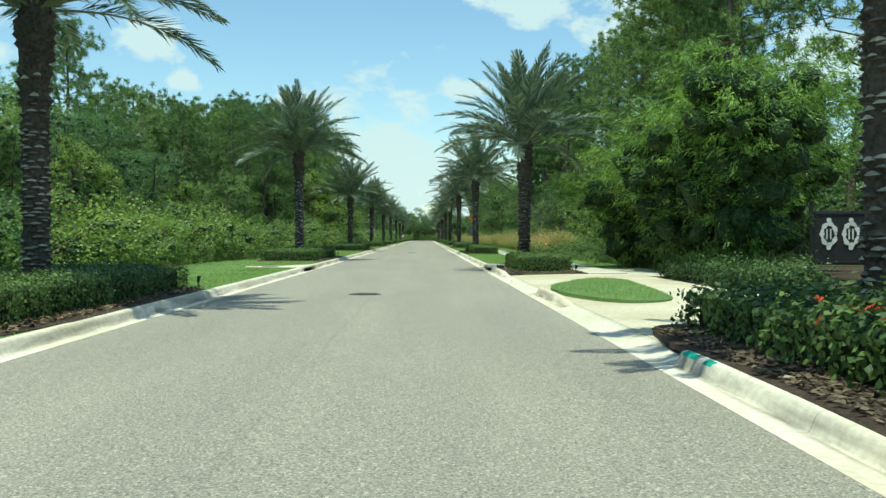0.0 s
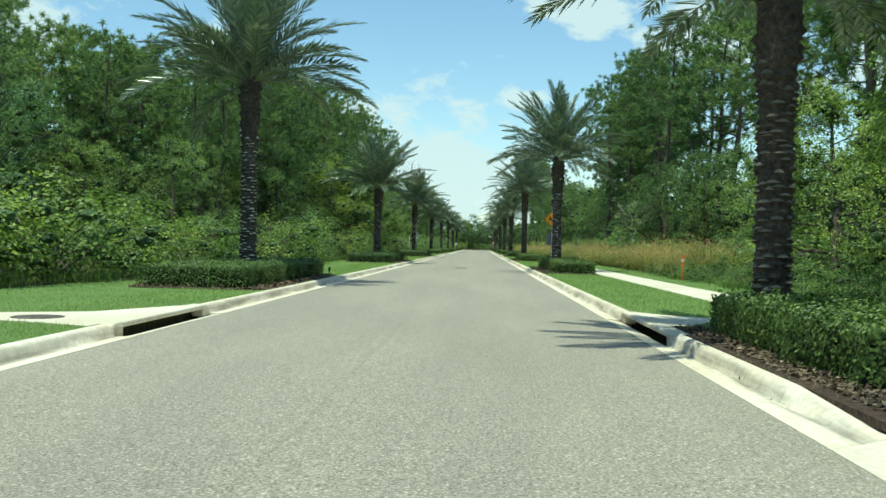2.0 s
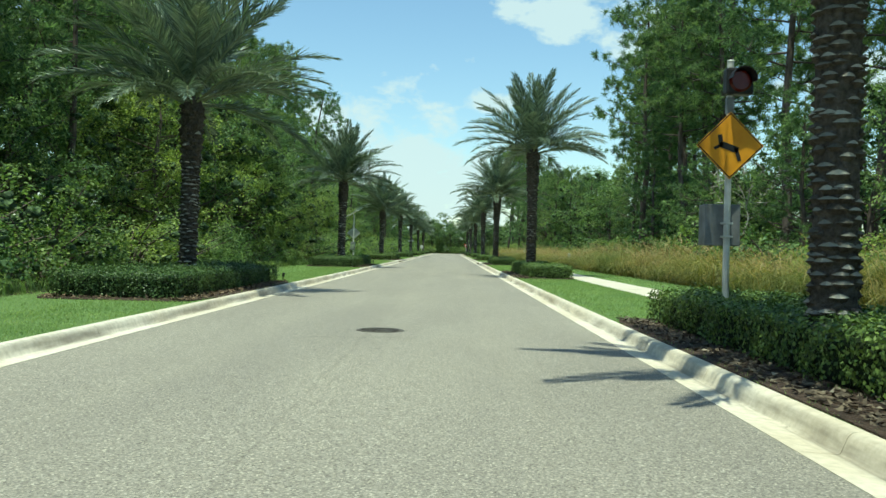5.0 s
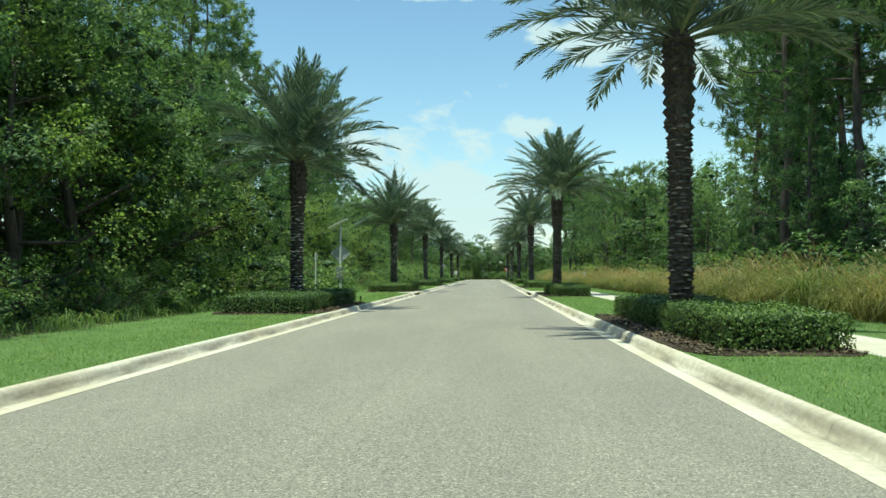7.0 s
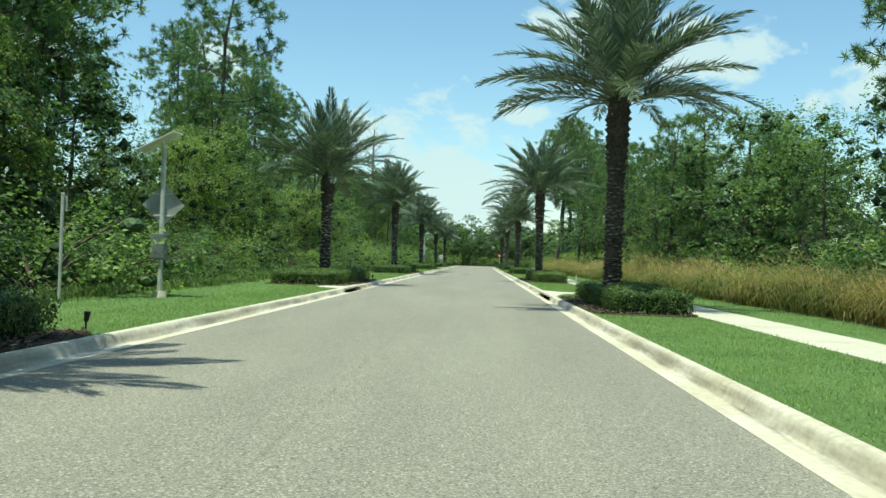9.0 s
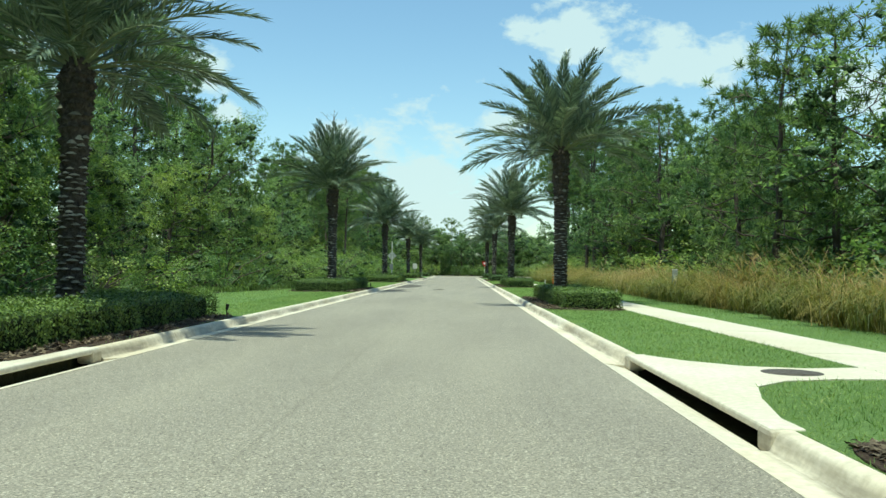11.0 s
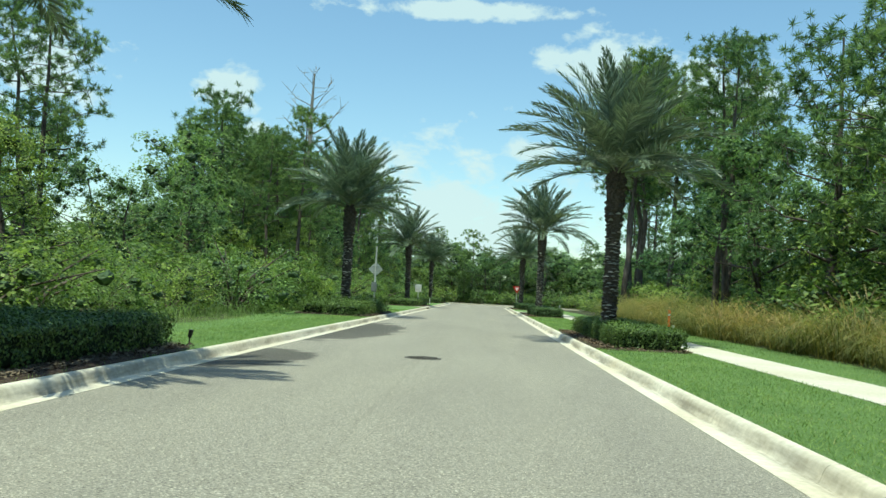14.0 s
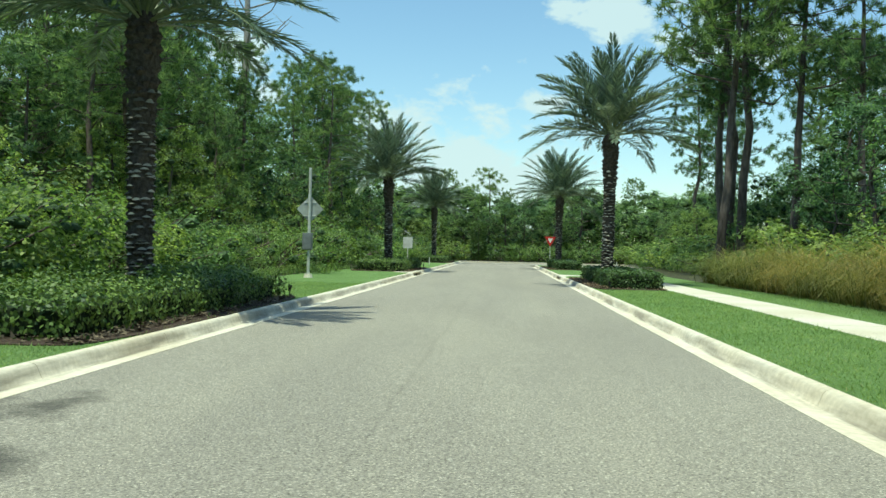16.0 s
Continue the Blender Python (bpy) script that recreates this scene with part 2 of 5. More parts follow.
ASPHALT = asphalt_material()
CONCRETE = surface("pale_concrete", (0.56, 0.515, 0.415), (0.74, 0.69, 0.57), 14, 0.45, 0.88, 0.25, 0.006, stain=(0.86, 0.83, 0.76), where="World")
DRIVE_CONCRETE = surface("worn_drive_concrete", (0.50, 0.445, 0.325), (0.68, 0.615, 0.465), 13, 0.38, 0.9, 0.3, 0.006, stain=(0.80, 0.76, 0.67), where="World")
CURB_CONCRETE = kerb_material("weathered_curb_concrete", (0.57, 0.515, 0.405), (0.78, 0.72, 0.59), 11, 0.4, 0.88, 0.35, 0.008, stain=(0.86, 0.82, 0.74), where="World")
LAWN = surface("mown_lawn", (0.085, 0.160, 0.040), (0.250, 0.362, 0.118), 38, 0.7, 0.95, 1.0, 0.05, stain=(0.80, 0.84, 0.74))
WOOD_FLOOR = surface("leaf_litter", (0.035, 0.040, 0.016), (0.09, 0.085, 0.040), 5, 0.2, 0.95, 0.8, 0.08)
MULCH = surface("bark_mulch", (0.024, 0.016, 0.011), (0.150, 0.102, 0.072), 26, 1.2, 0.95, 1.0, 0.06)
BLADE = leafy("grass_blade", (0.130, 0.208, 0.055), (0.33, 0.43, 0.150), 0.4, 0.6, 0.8, dry=(0.46, 0.44, 0.22), tone=((0.80, 0.86, 0.80), (1.22, 1.14, 1.05)))
FROND = leafy("date_palm_leaflet", (0.070, 0.104, 0.086), (0.215, 0.272, 0.222), 0.14, 0.28, 0.5)
RACHIS = surface("frond_stalk", (0.15, 0.19, 0.095), (0.26, 0.30, 0.165), 12, 1, 0.55, 0.1)
TRUNK = surface("palm_trunk_fibre", (0.040, 0.033, 0.027), (0.140, 0.120, 0.098), 16, 2.5, 0.95, 1.0, 0.05)
BOOT = leafy("cut_leaf_base", (0.10, 0.088, 0.072), (0.54, 0.495, 0.42), 0.0, 0.9, 1.2, plant=((0.60, 0.61, 0.63), (1.15, 1.12, 1.08)))
WORN_BOOT = leafy("weathered_leaf_base", (0.060, 0.050, 0.041), (0.23, 0.20, 0.17), 0.0, 0.9, 1.2)
LITTER = leafy("fallen_bark_and_leaves", (0.030, 0.021, 0.015), (0.185, 0.138, 0.100), 0.0, 0.9, 1.0, dry=(0.34, 0.28, 0.22))
WILD = {"tone": ((0.60, 0.67, 0.65), (1.36, 1.26, 1.06)), "plant": ((0.74, 0.83, 0.85), (1.26, 1.17, 0.98))}
HEDGE_LEAF = leafy("hedge_leaf", (0.030, 0.066, 0.020), (0.130, 0.195, 0.058), 0.20, 0.5, 0.9, plant=((0.72, 0.78, 0.78), (1.34, 1.26, 1.0)))
# near-black: the shade inside the hedges is put into the colour
HEDGE_CORE = surface("hedge_shade_core", (0.010, 0.018, 0.006), (0.030, 0.048, 0.014), 14, 1, 0.95, 0.6)
SHRUB_LEAF = leafy("wild_shrub_leaf", (0.048, 0.098, 0.036), (0.200, 0.295, 0.115), 0.42, 0.5, 0.5, **WILD)
BRIGHT_LEAF = leafy("vine_leaf", (0.065, 0.120, 0.038), (0.275, 0.360, 0.125), 0.46, 0.5, 0.5, **WILD)
OAK_LEAF = leafy("broad_tree_leaf", (0.052, 0.104, 0.058), (0.225, 0.325, 0.165), 0.54, 0.5, 0.4, **WILD)
PINE_NEEDLE = leafy("pine_needle", (0.050, 0.096, 0.054), (0.205, 0.288, 0.142), 0.54, 0.6, 0.3, **WILD)
# darker than the leaves round them: shade between leaves, given as colour
SHADE_MASS = leaf_mass("woodland_inner_shade", (0.030, 0.056, 0.026), (0.120, 0.180, 0.080), 10.0)
BAMBOO_MASS = leaf_mass("bamboo_inner_shade", (0.016, 0.036, 0.012), (0.060, 0.105, 0.028), 12.0)
BAMBOO_LEAF = leafy("bamboo_leaf", (0.062, 0.128, 0.030), (0.265, 0.385, 0.082), 0.32, 0.5, 0.4)
BARK = surface("pine_bark", (0.055, 0.042, 0.034), (0.20, 0.16, 0.135), 6, 0.8, 0.95, 0.9, 0.06, stretch=(1, 1, 0.25))
DEAD_WOOD = surface("bleached_wood", (0.22, 0.20, 0.17), (0.42, 0.39, 0.34), 9, 1, 0.9, 0.4)
YELLOW_LEAF = leafy("yellow_ornamental_leaf", (0.26, 0.30, 0.04), (0.62, 0.56, 0.09), 0.35, 0.5, 1.5)
CULM = surface("bamboo_cane", (0.040, 0.050, 0.020), (0.115, 0.120, 0.052), 5, 1, 0.6, 0.1)
REED = leafy("ornamental_grass_blade", (0.068, 0.098, 0.036), (0.285, 0.280, 0.122), 0.38, 0.45, 0.22, dry=(0.52, 0.42, 0.25), tone=((0.74, 0.92, 0.70), (1.42, 1.10, 0.88)))
REED_SEED = leafy("grass_seed_head", (0.225, 0.158, 0.094), (0.44, 0.325, 0.195), 0.3, 0.7, 0.22)
IRON = surface("cast_iron", (0.055, 0.048, 0.041), (0.19, 0.17, 0.14), 20, 3, 0.65, 0.6, 0.01, 0.3)
DARK = surface("drain_shade_and_tar", (0.010, 0.009, 0.008), (0.025, 0.022, 0.018), 8, 1, 0.95, 0.2)
GALVANISED = surface("galvanised_steel", (0.58, 0.58, 0.55), (0.72, 0.72, 0.69), 10, 2, 0.5, 0.1, 0.003, 0.1)
SIGN_BACK = surface("sign_back_aluminium", (0.40, 0.42, 0.40), (0.50, 0.52, 0.50), 6, 2, 0.55, 0.05, 0.002, 0.1)
WHITE_PAINT = surface("white_sign_face", (0.72, 0.72, 0.68), (0.80, 0.80, 0.76), 5, 2, 0.5, 0.0)
ORANGE = surface("amber_sign_face", (0.72, 0.30, 0.015), (0.80, 0.36, 0.02), 5, 2, 0.45, 0.0, stain=(0.93, 0.92, 0.9))
MARKER = surface("orange_marker_plastic", (0.72, 0.14, 0.03), (0.80, 0.19, 0.05), 5, 2, 0.5, 0.0, stain=(0.9, 0.88, 0.85))
RED = surface("red_sign_face", (0.55, 0.03, 0.03), (0.62, 0.05, 0.04), 5, 2, 0.5, 0.0)
LENS = surface("dark_red_lens", (0.09, 0.008, 0.006), (0.14, 0.014, 0.010), 5, 2, 0.2, 0.0)
BLACK_PAINT = surface("black_paint", (0.012, 0.012, 0.012), (0.03, 0.03, 0.03), 7, 2, 0.5, 0.1)
GREY_BOX = surface("grey_cabinet_paint", (0.17, 0.18, 0.19), (0.24, 0.25, 0.26), 6, 1.5, 0.55, 0.05)
TEAL = surface("teal_marking_paint", (0.02, 0.33, 0.24), (0.06, 0.50, 0.38), 11, 2.5, 0.8, 0.1)
FLOWER = surface("red_flower", (0.6, 0.05, 0.02), (0.8, 0.14, 0.06), 8, 2, 0.6, 0.0)


# ---- building helpers ----
rng = np.random.default_rng(7)


def mesh_of(name, verts, faces, materials, slots=None, smooth=False):
    """A mesh from an array of corners and one or more arrays of faces (three or four corners each)."""
    me = bpy.data.meshes.new(name)
    verts = np.asarray(verts, np.float32).reshape(-1, 3)
    groups = [np.asarray(f, np.int32) for f in (faces if isinstance(faces, (list, tuple)) else [faces]) if len(f)]
    loops = np.concatenate([g.ravel() for g in groups])
    sizes = np.concatenate([np.full(len(g), g.shape[1], np.int32) for g in groups])
    me.vertices.add(len(verts))
    me.vertices.foreach_set("co", verts.ravel())
    me.loops.add(len(loops))
    me.loops.foreach_set("vertex_index", loops)
    me.polygons.add(len(sizes))
    me.polygons.foreach_set("loop_start", np.concatenate([[0], np.cumsum(sizes)[:-1]]).astype(np.int32))
    for m in materials if isinstance(materials, (list, tuple)) else [materials]:
        me.materials.append(m)
    if slots is not None:
        me.polygons.foreach_set("material_index", np.asarray(slots, np.int32))
    me.polygons.foreach_set("use_smooth", np.full(len(sizes), smooth))
    me.update(calc_edges=True)
    me.validate()
    return me


def child(name, me, parent, label="", m=None):
    ob = new(name, me)
    ob.parent = parent
    if m is not None:
        ob.matrix_basis = m
    return tagged(ob, label)


def part(name, bm, material, parent, label="", smooth=False):
    """Links a bmesh as one mesh object under a thing or a part."""
    me = bpy.data.meshes.new(name)
    bm.to_mesh(me)
    bm.free()
    me.materials.append(material)
    if smooth:
        for poly in me.polygons:
            poly.use_smooth = True
    return child(name, me, parent, label)


def thing(name, label, category, group="", at=None, kind=""):
    ob = new(name)
    ob.empty_display_size = 0.3
    if at is not None:
        ob.matrix_basis = at
    return tagged(ob, label, category, group, kind)


def bm_box(bm, size, at=(0, 0, 0), turn=(0, 0, 0), bevel=0.0):
    made = bmesh.ops.create_cube(bm, size=1.0)["verts"]
    bmesh.ops.transform(bm, matrix=pose(*at, *turn) @ Matrix.Diagonal((*size, 1)), verts=made)
    if bevel:
        edges = list({e for v in made for e in v.link_edges})
        bmesh.ops.bevel(bm, geom=edges, offset=bevel, segments=2, affect="EDGES", profile=0.5)
    return bm


def bm_rod(bm, a, b, r0, r1=None, sides=10):
    a, b = Vector(a), Vector(b)
    m = Matrix.Translation((a + b) / 2) @ (b - a).to_track_quat("Z", "Y").to_matrix().to_4x4()
    bmesh.ops.create_cone(bm, cap_ends=True, segments=sides, radius1=r0, radius2=r0 if r1 is None else r1, depth=(b - a).length, matrix=m)
    return bm


def bm_plate(bm, corners, thickness, m):
    """A flat plate of any outline, standing in its own x and z, thick along y."""
    front = [bm.verts.new(m @ Vector((x, -thickness / 2, z))) for x, z in corners]
    back = [bm.verts.new(m @ Vector((x, thickness / 2, z))) for x, z in corners]
    bm.faces.new(front)
    bm.faces.new(back[::-1])
    for i in range(len(corners)):
        j = (i + 1) % len(corners)
        bm.faces.new((front[i], back[i], back[j], front[j]))
    return bm


def unit(v):
    return v / np.maximum(np.linalg.norm(v, axis=-1, keepdims=True), 1e-9)


def leaves(at, along, across, length, width):
    """Four-cornered leaves: their corners and faces. at: the stalk's end; length and width may be arrays."""
    length, width = np.broadcast_to(length, len(at))[:, None], np.broadcast_to(width, len(at))[:, None]
    a, s = unit(along), unit(across)
    mid = at + a * length * 0.45
    v = np.stack([at, mid + s * width / 2, at + a * length, mid - s * width / 2], 1).reshape(-1, 3)
    return v, np.arange(len(at) * 4).reshape(-1, 4)


def tube(points, radii, sides=8):
    """A bent, tapered limb: corners and faces."""
    points, radii = np.asarray(points, float), np.asarray(radii, float)
    ways = unit(np.gradient(points, axis=0))
    ref = np.where(np.abs(ways[:, 2:3]) > 0.9, [[1.0, 0, 0]], [[0, 0, 1.0]])
    u = unit(np.cross(ways, ref))
    w = np.cross(ways, u)
    ang = np.linspace(0, 2 * np.pi, sides, endpoint=False)
    ring = points[:, None] + radii[:, None, None] * (np.cos(ang)[None, :, None] * u[:, None] + np.sin(ang)[None, :, None] * w[:, None])
    k = np.arange(len(points) - 1)[:, None] * sides
    i, j = np.arange(sides)[None], (np.arange(sides)[None] + 1) % sides
    return ring.reshape(-1, 3), np.stack([k + i, k + j, k + sides + j, k + sides + i], -1).reshape(-1, 4)


def joined(pieces):
    """Several (corners, faces) as one."""
    vs, fs, n = [], [], 0
    for v, f in pieces:
        vs.append(v)
        fs.append(f + n)
        n += len(v)
    return np.concatenate(vs), np.concatenate(fs)


# ---- plan (metres; the road runs along +y) ----
ROAD_HALF, CURB_BACK, LAWN_TOP = 3.17, 3.63, 0.124
PAVE_IN, PAVE_OUT = 6.0, 7.3
ROAD_START = -40.0
BEND_FAR = 279.0
PALMS_LEFT = [-16.2, 15.05, 46.5, 77.8, 108.9, 140.0, 171.0, 202.2, 236.0, 268.5]
PALMS_RIGHT = [32.9, 64.2, 96.0, 124.8, 155.4, 187.2, 220.8, 250.0]
INLETS_LEFT = [(32.3, 36.1), (131.9, 136.3), (229.0, 233.0)]
LEFT_APRONS = [[(3.64, -0.3), (4.4, 0.0), (5.6, 0.25), (5.7, 1.15), (4.5, 1.75), (3.64, 3.6)]] + [[(3.64, -0.3), (4.3, 0.4), (4.65, 1.4), (4.4, 2.2), (3.64, 4.0)]] * 2


def right_apron(n):
    k = n / 5.6
    return [(x, y * k) for x, y in ((3.64, 0.1), (3.70, 0.5), (3.92, 1.6), (4.15, 2.4), (4.6, 2.9), (5.2, 3.12), (5.99, 3.2), (5.99, 4.35), (5.3, 4.15), (4.6, 4.3), (4.05, 4.85), (3.64, 5.6))]


INLETS_RIGHT = [(33.0, 37.0), (131.0, 136.6), (228.8, 232.2)]


def build_ground():
    xs = [-900, -60, -12, -3.68, -3.67, 5.70, 5.71, 12, 60, 900]
    ys = [-300, 100, 265.99, 266.0, BEND_FAR + 0.6, BEND_FAR + 0.61, 400, 1600]
    v = [(x, y, -0.16 if (-3.67 <= x <= 5.70 and y <= 266) or (x >= -3.67 and 266 <= y <= BEND_FAR + 0.6) else 0.10) for y in ys for x in xs]
    n = len(xs)
    f = [(j * n + i, j * n + i + 1, (j + 1) * n + i + 1, (j + 1) * n + i) for j in range(len(ys) - 1) for i in range(n - 1)]
    tagged(new("ground", mesh_of("ground", v, np.array(f), WOOD_FLOOR)), "flat woodland floor of leaf litter and sand", "ground", kind="structure")


def slab(name, outline, top, thickness, material, parent=None, label="", category="", kind=""):
    """A flat slab of any outline seen from above."""
    bm = bmesh.new()
    hi = [bm.verts.new((x, y, top)) for x, y in outline]
    lo = [bm.verts.new((x, y, top - thickness)) for x, y in outline]
    bm.faces.new(hi)
    bm.faces.new(lo[::-1])
    for i in range(len(outline)):
        j = (i + 1) % len(outline)
        bm.faces.new((hi[i], lo[i], lo[j], hi[j]))
    bmesh.ops.recalc_face_normals(bm, faces=bm.faces[:])
    if len(outline) > 4:
        bmesh.ops.triangulate(bm, faces=[f for f in bm.faces if len(f.verts) > 4])
    me = bpy.data.meshes.new(name)
    bm.to_mesh(me)
    bm.free()
    me.materials.append(material)
    ob = new(name, me)
    ob.parent = parent
    return tagged(ob, label, category, kind=kind)


def build_road():
    xs = np.linspace(-ROAD_HALF, ROAD_HALF, 9)
    ys = np.linspace(ROAD_START, 262.0, 60)
    v = [(x, y, 0.025 - 0.025 * (x / ROAD_HALF) ** 2) for y in ys for x in xs]
    n = len(xs)
    f = [(j * n + i, j * n + i + 1, (j + 1) * n + i + 1, (j + 1) * n + i) for j in range(len(ys) - 1) for i in range(n - 1)]
    # the bend to the right at the end
    k = len(v)
    bx, by = [-ROAD_HALF, ROAD_HALF, 9.0, 90.0], [262.0, 267.0, BEND_FAR]
    v += [(x, y, 0.0) for y in by for x in bx]
    f += [(k + j * 4 + i, k + j * 4 + i + 1, k + (j + 1) * 4 + i + 1, k + (j + 1) * 4 + i) for j in range(2) for i in range(3) if not (j == 0 and i > 0)]
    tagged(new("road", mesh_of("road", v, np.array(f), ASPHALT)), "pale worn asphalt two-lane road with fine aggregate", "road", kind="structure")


CURB_PROFILE = [(3.17, 0.004), (3.30, -0.004), (3.425, -0.014), (3.445, -0.004), (3.468, 0.050), (3.488, 0.098), (3.512, 0.122), (3.55, 0.132), (3.605, 0.135), (3.622, 0.128), (3.63, -0.13), (3.17, -0.13)]
FLUSH_PROFILE = [(3.17, 0.004), (3.30, -0.004), (3.40, 0.004), (3.52, 0.034), (3.63, 0.066), (3.63, -0.13), (3.17, -0.13)]
TAPER_PROFILE = [(3.17, 0.004), (3.30, -0.004), (3.40, 0.002), (3.44, 0.010), (3.47, 0.018), (3.50, 0.026), (3.53, 0.036), (3.56, 0.046), (3.59, 0.054), (3.62, 0.062), (3.63, -0.13), (3.17, -0.13)]


def profile_mesh(name, profile, side, length, material, start=None):
    p = np.array(profile)
    n = len(p)
    v = np.array([(side * x, y, z) for y, q in ((0.004, start or profile), (length - 0.004, profile)) for x, z in q])
    i = np.arange(n)
    f = np.stack([i, (i + 1) % n, n + (i + 1) % n, n + i], 1)
    me = mesh_of(name, v, f if side < 0 else f[:, ::-1], material)
    bm = bmesh.new()
    bm.from_mesh(me)
    bm.verts.ensure_lookup_table()
    for side_face in bm.faces:
        side_face.smooth = True
    caps = [bm.faces.new([bm.verts[k] for k in range(n)]), bm.faces.new([bm.verts[n + k] for k in range(n)][::-1])]
    bm.verts.ensure_lookup_table()
    for e in {e for cap in caps for e in cap.edges} | {bm.edges.get((bm.verts[k], bm.verts[n + k])) for k in (0, n - 2, n - 1)}:
        e.smooth = False
    bmesh.ops.recalc_face_normals(bm, faces=bm.faces[:])
    bm.to_mesh(me)
    bm.free()
    return me


def build_curb(side, inlets, name, gaps=()):
    curb = thing(name, "pale concrete kerb and gutter with stained joints", "kerb", kind="structure")
    step = 3.05
    plain, flush = profile_mesh("curb_section", CURB_PROFILE, side, step, CURB_CONCRETE), profile_mesh("gutter_section", FLUSH_PROFILE, side, step, CONCRETE)
    end = 262.0 if side > 0 else BEND_FAR - 1
    stops = sorted([*inlets, *gaps])
    y, spans = ROAD_START, []
    for a, b in stops:
        spans.append((y, a, plain))
        if (a, b) in gaps:
            spans.append((a, b, flush))
            spans.append((b, b + 1.6, profile_mesh("curb_section", CURB_PROFILE, side, step, CURB_CONCRETE, TAPER_PROFILE)))
            b += 1.6
        y = b
    spans.append((y, end, plain))
    for a, b, me in spans:
        count = max(1, round((b - a) / step))
        for i in range(count):
            ob = child("gutter_section" if me is flush else "curb_section", me, curb)
            ob.matrix_basis = Matrix.Translation((0, a + i * (b - a) / count, 0)) @ Matrix.Diagonal((1, (b - a) / count / step, 1, 1))
    return curb


def build_inlet(side, a, b, apron, lidded=True):
    """A kerb inlet: gutter, dark throat, slab over it with a rounded lip, and its apron behind."""
    inlet = thing("storm_drain_inlet", "concrete kerb inlet with a long dark throat", "drain", "kerb inlets", pose(0, a, 0))
    n = b - a
    bm = bmesh.new()
    for x0, x1, z0, z1 in ((3.17, 3.30, 0.004, -0.02), (3.30, 3.46, -0.02, -0.055)):
        q = [bm.verts.new(c) for c in ((side * x0, 0, z0), (side * x1, 0, z1), (side * x1, n, z1), (side * x0, n, z0))]
        bm.faces.new(q)
    bmesh.ops.recalc_face_normals(bm, faces=bm.faces[:])
    part("gutter", bm, CONCRETE, inlet)
    # back and floor of the opening, painted near-black for the shade in it
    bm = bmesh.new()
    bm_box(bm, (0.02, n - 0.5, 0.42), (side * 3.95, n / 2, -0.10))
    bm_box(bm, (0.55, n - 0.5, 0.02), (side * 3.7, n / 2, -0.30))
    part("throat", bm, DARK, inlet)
    bm = bmesh.new()
    bm_box(bm, (0.26, n - 0.06, 0.072), (side * 3.585, n / 2, 0.105), bevel=0.022)
    part("top_slab", bm, CONCRETE, inlet)
    for y in (0.14, n - 0.14):
        bm = bmesh.new()
        bm_box(bm, (0.22, 0.30, 0.19), (side * 3.55, y, 0.035), bevel=0.04)
        part("side_block", bm, CURB_CONCRETE, inlet)
    slab("apron", [(side * x, y) for x, y in apron], 0.137, 0.08, CONCRETE, inlet)
    if not lidded:
        return
    lx, ly = (-4.75, 0.68) if side < 0 else (4.94, n * 0.655)
    bm = bmesh.new()
    bm_rod(bm, (lx, ly, 0.12), (lx, ly, 0.142), 0.33, 0.33, 28)
    bm_rod(bm, (lx, ly, 0.142), (lx, ly, 0.148), 0.27, 0.26, 28)
    part("lid", bm, IRON, inlet, "rusty round cast-iron lid")


def build_manhole(x, y):
    hole = thing("manhole_cover", "round cast-iron manhole cover flush with the road", "manhole", "manholes", pose(x, y, 0.025))
    bm = bmesh.new()
    bm_rod(bm, (0, 0, -0.05), (0, 0, 0.006), 0.35, 0.345, 40)
    part("frame_ring", bm, IRON, hole)
    bm = bmesh.new()
    bm_rod(bm, (0, 0, 0.0), (0, 0, 0.010), 0.30, 0.297, 36)
    cover = part("cover", bm, IRON, hole, "worn ribbed iron cover")
    for i in range(-4, 5):
        w = math.sqrt(max(0.0, 0.27 ** 2 - (i * 0.06) ** 2)) * 2
        part("rib", bm_box(bmesh.new(), (w, 0.026, 0.008), (0, i * 0.06, 0.013)), IRON, cover)


def wavy(base, amp, y0, y1, step=2.0, seed=0.0):
    return [(base + amp * noise.noise(Vector((y * 0.11, seed, 0.3))), y) for y in np.arange(y0, y1 + 0.01, step)]


def left_edge(y):
    """How far the left lawn reaches, wider in two places."""
    return 7.3 + 1.2 * (1 / (1 + math.exp((y - 46) / 3)) + 1 / (1 + math.exp((138 - y) / 3)) - 1 / (1 + math.exp((168 - y) / 3)))


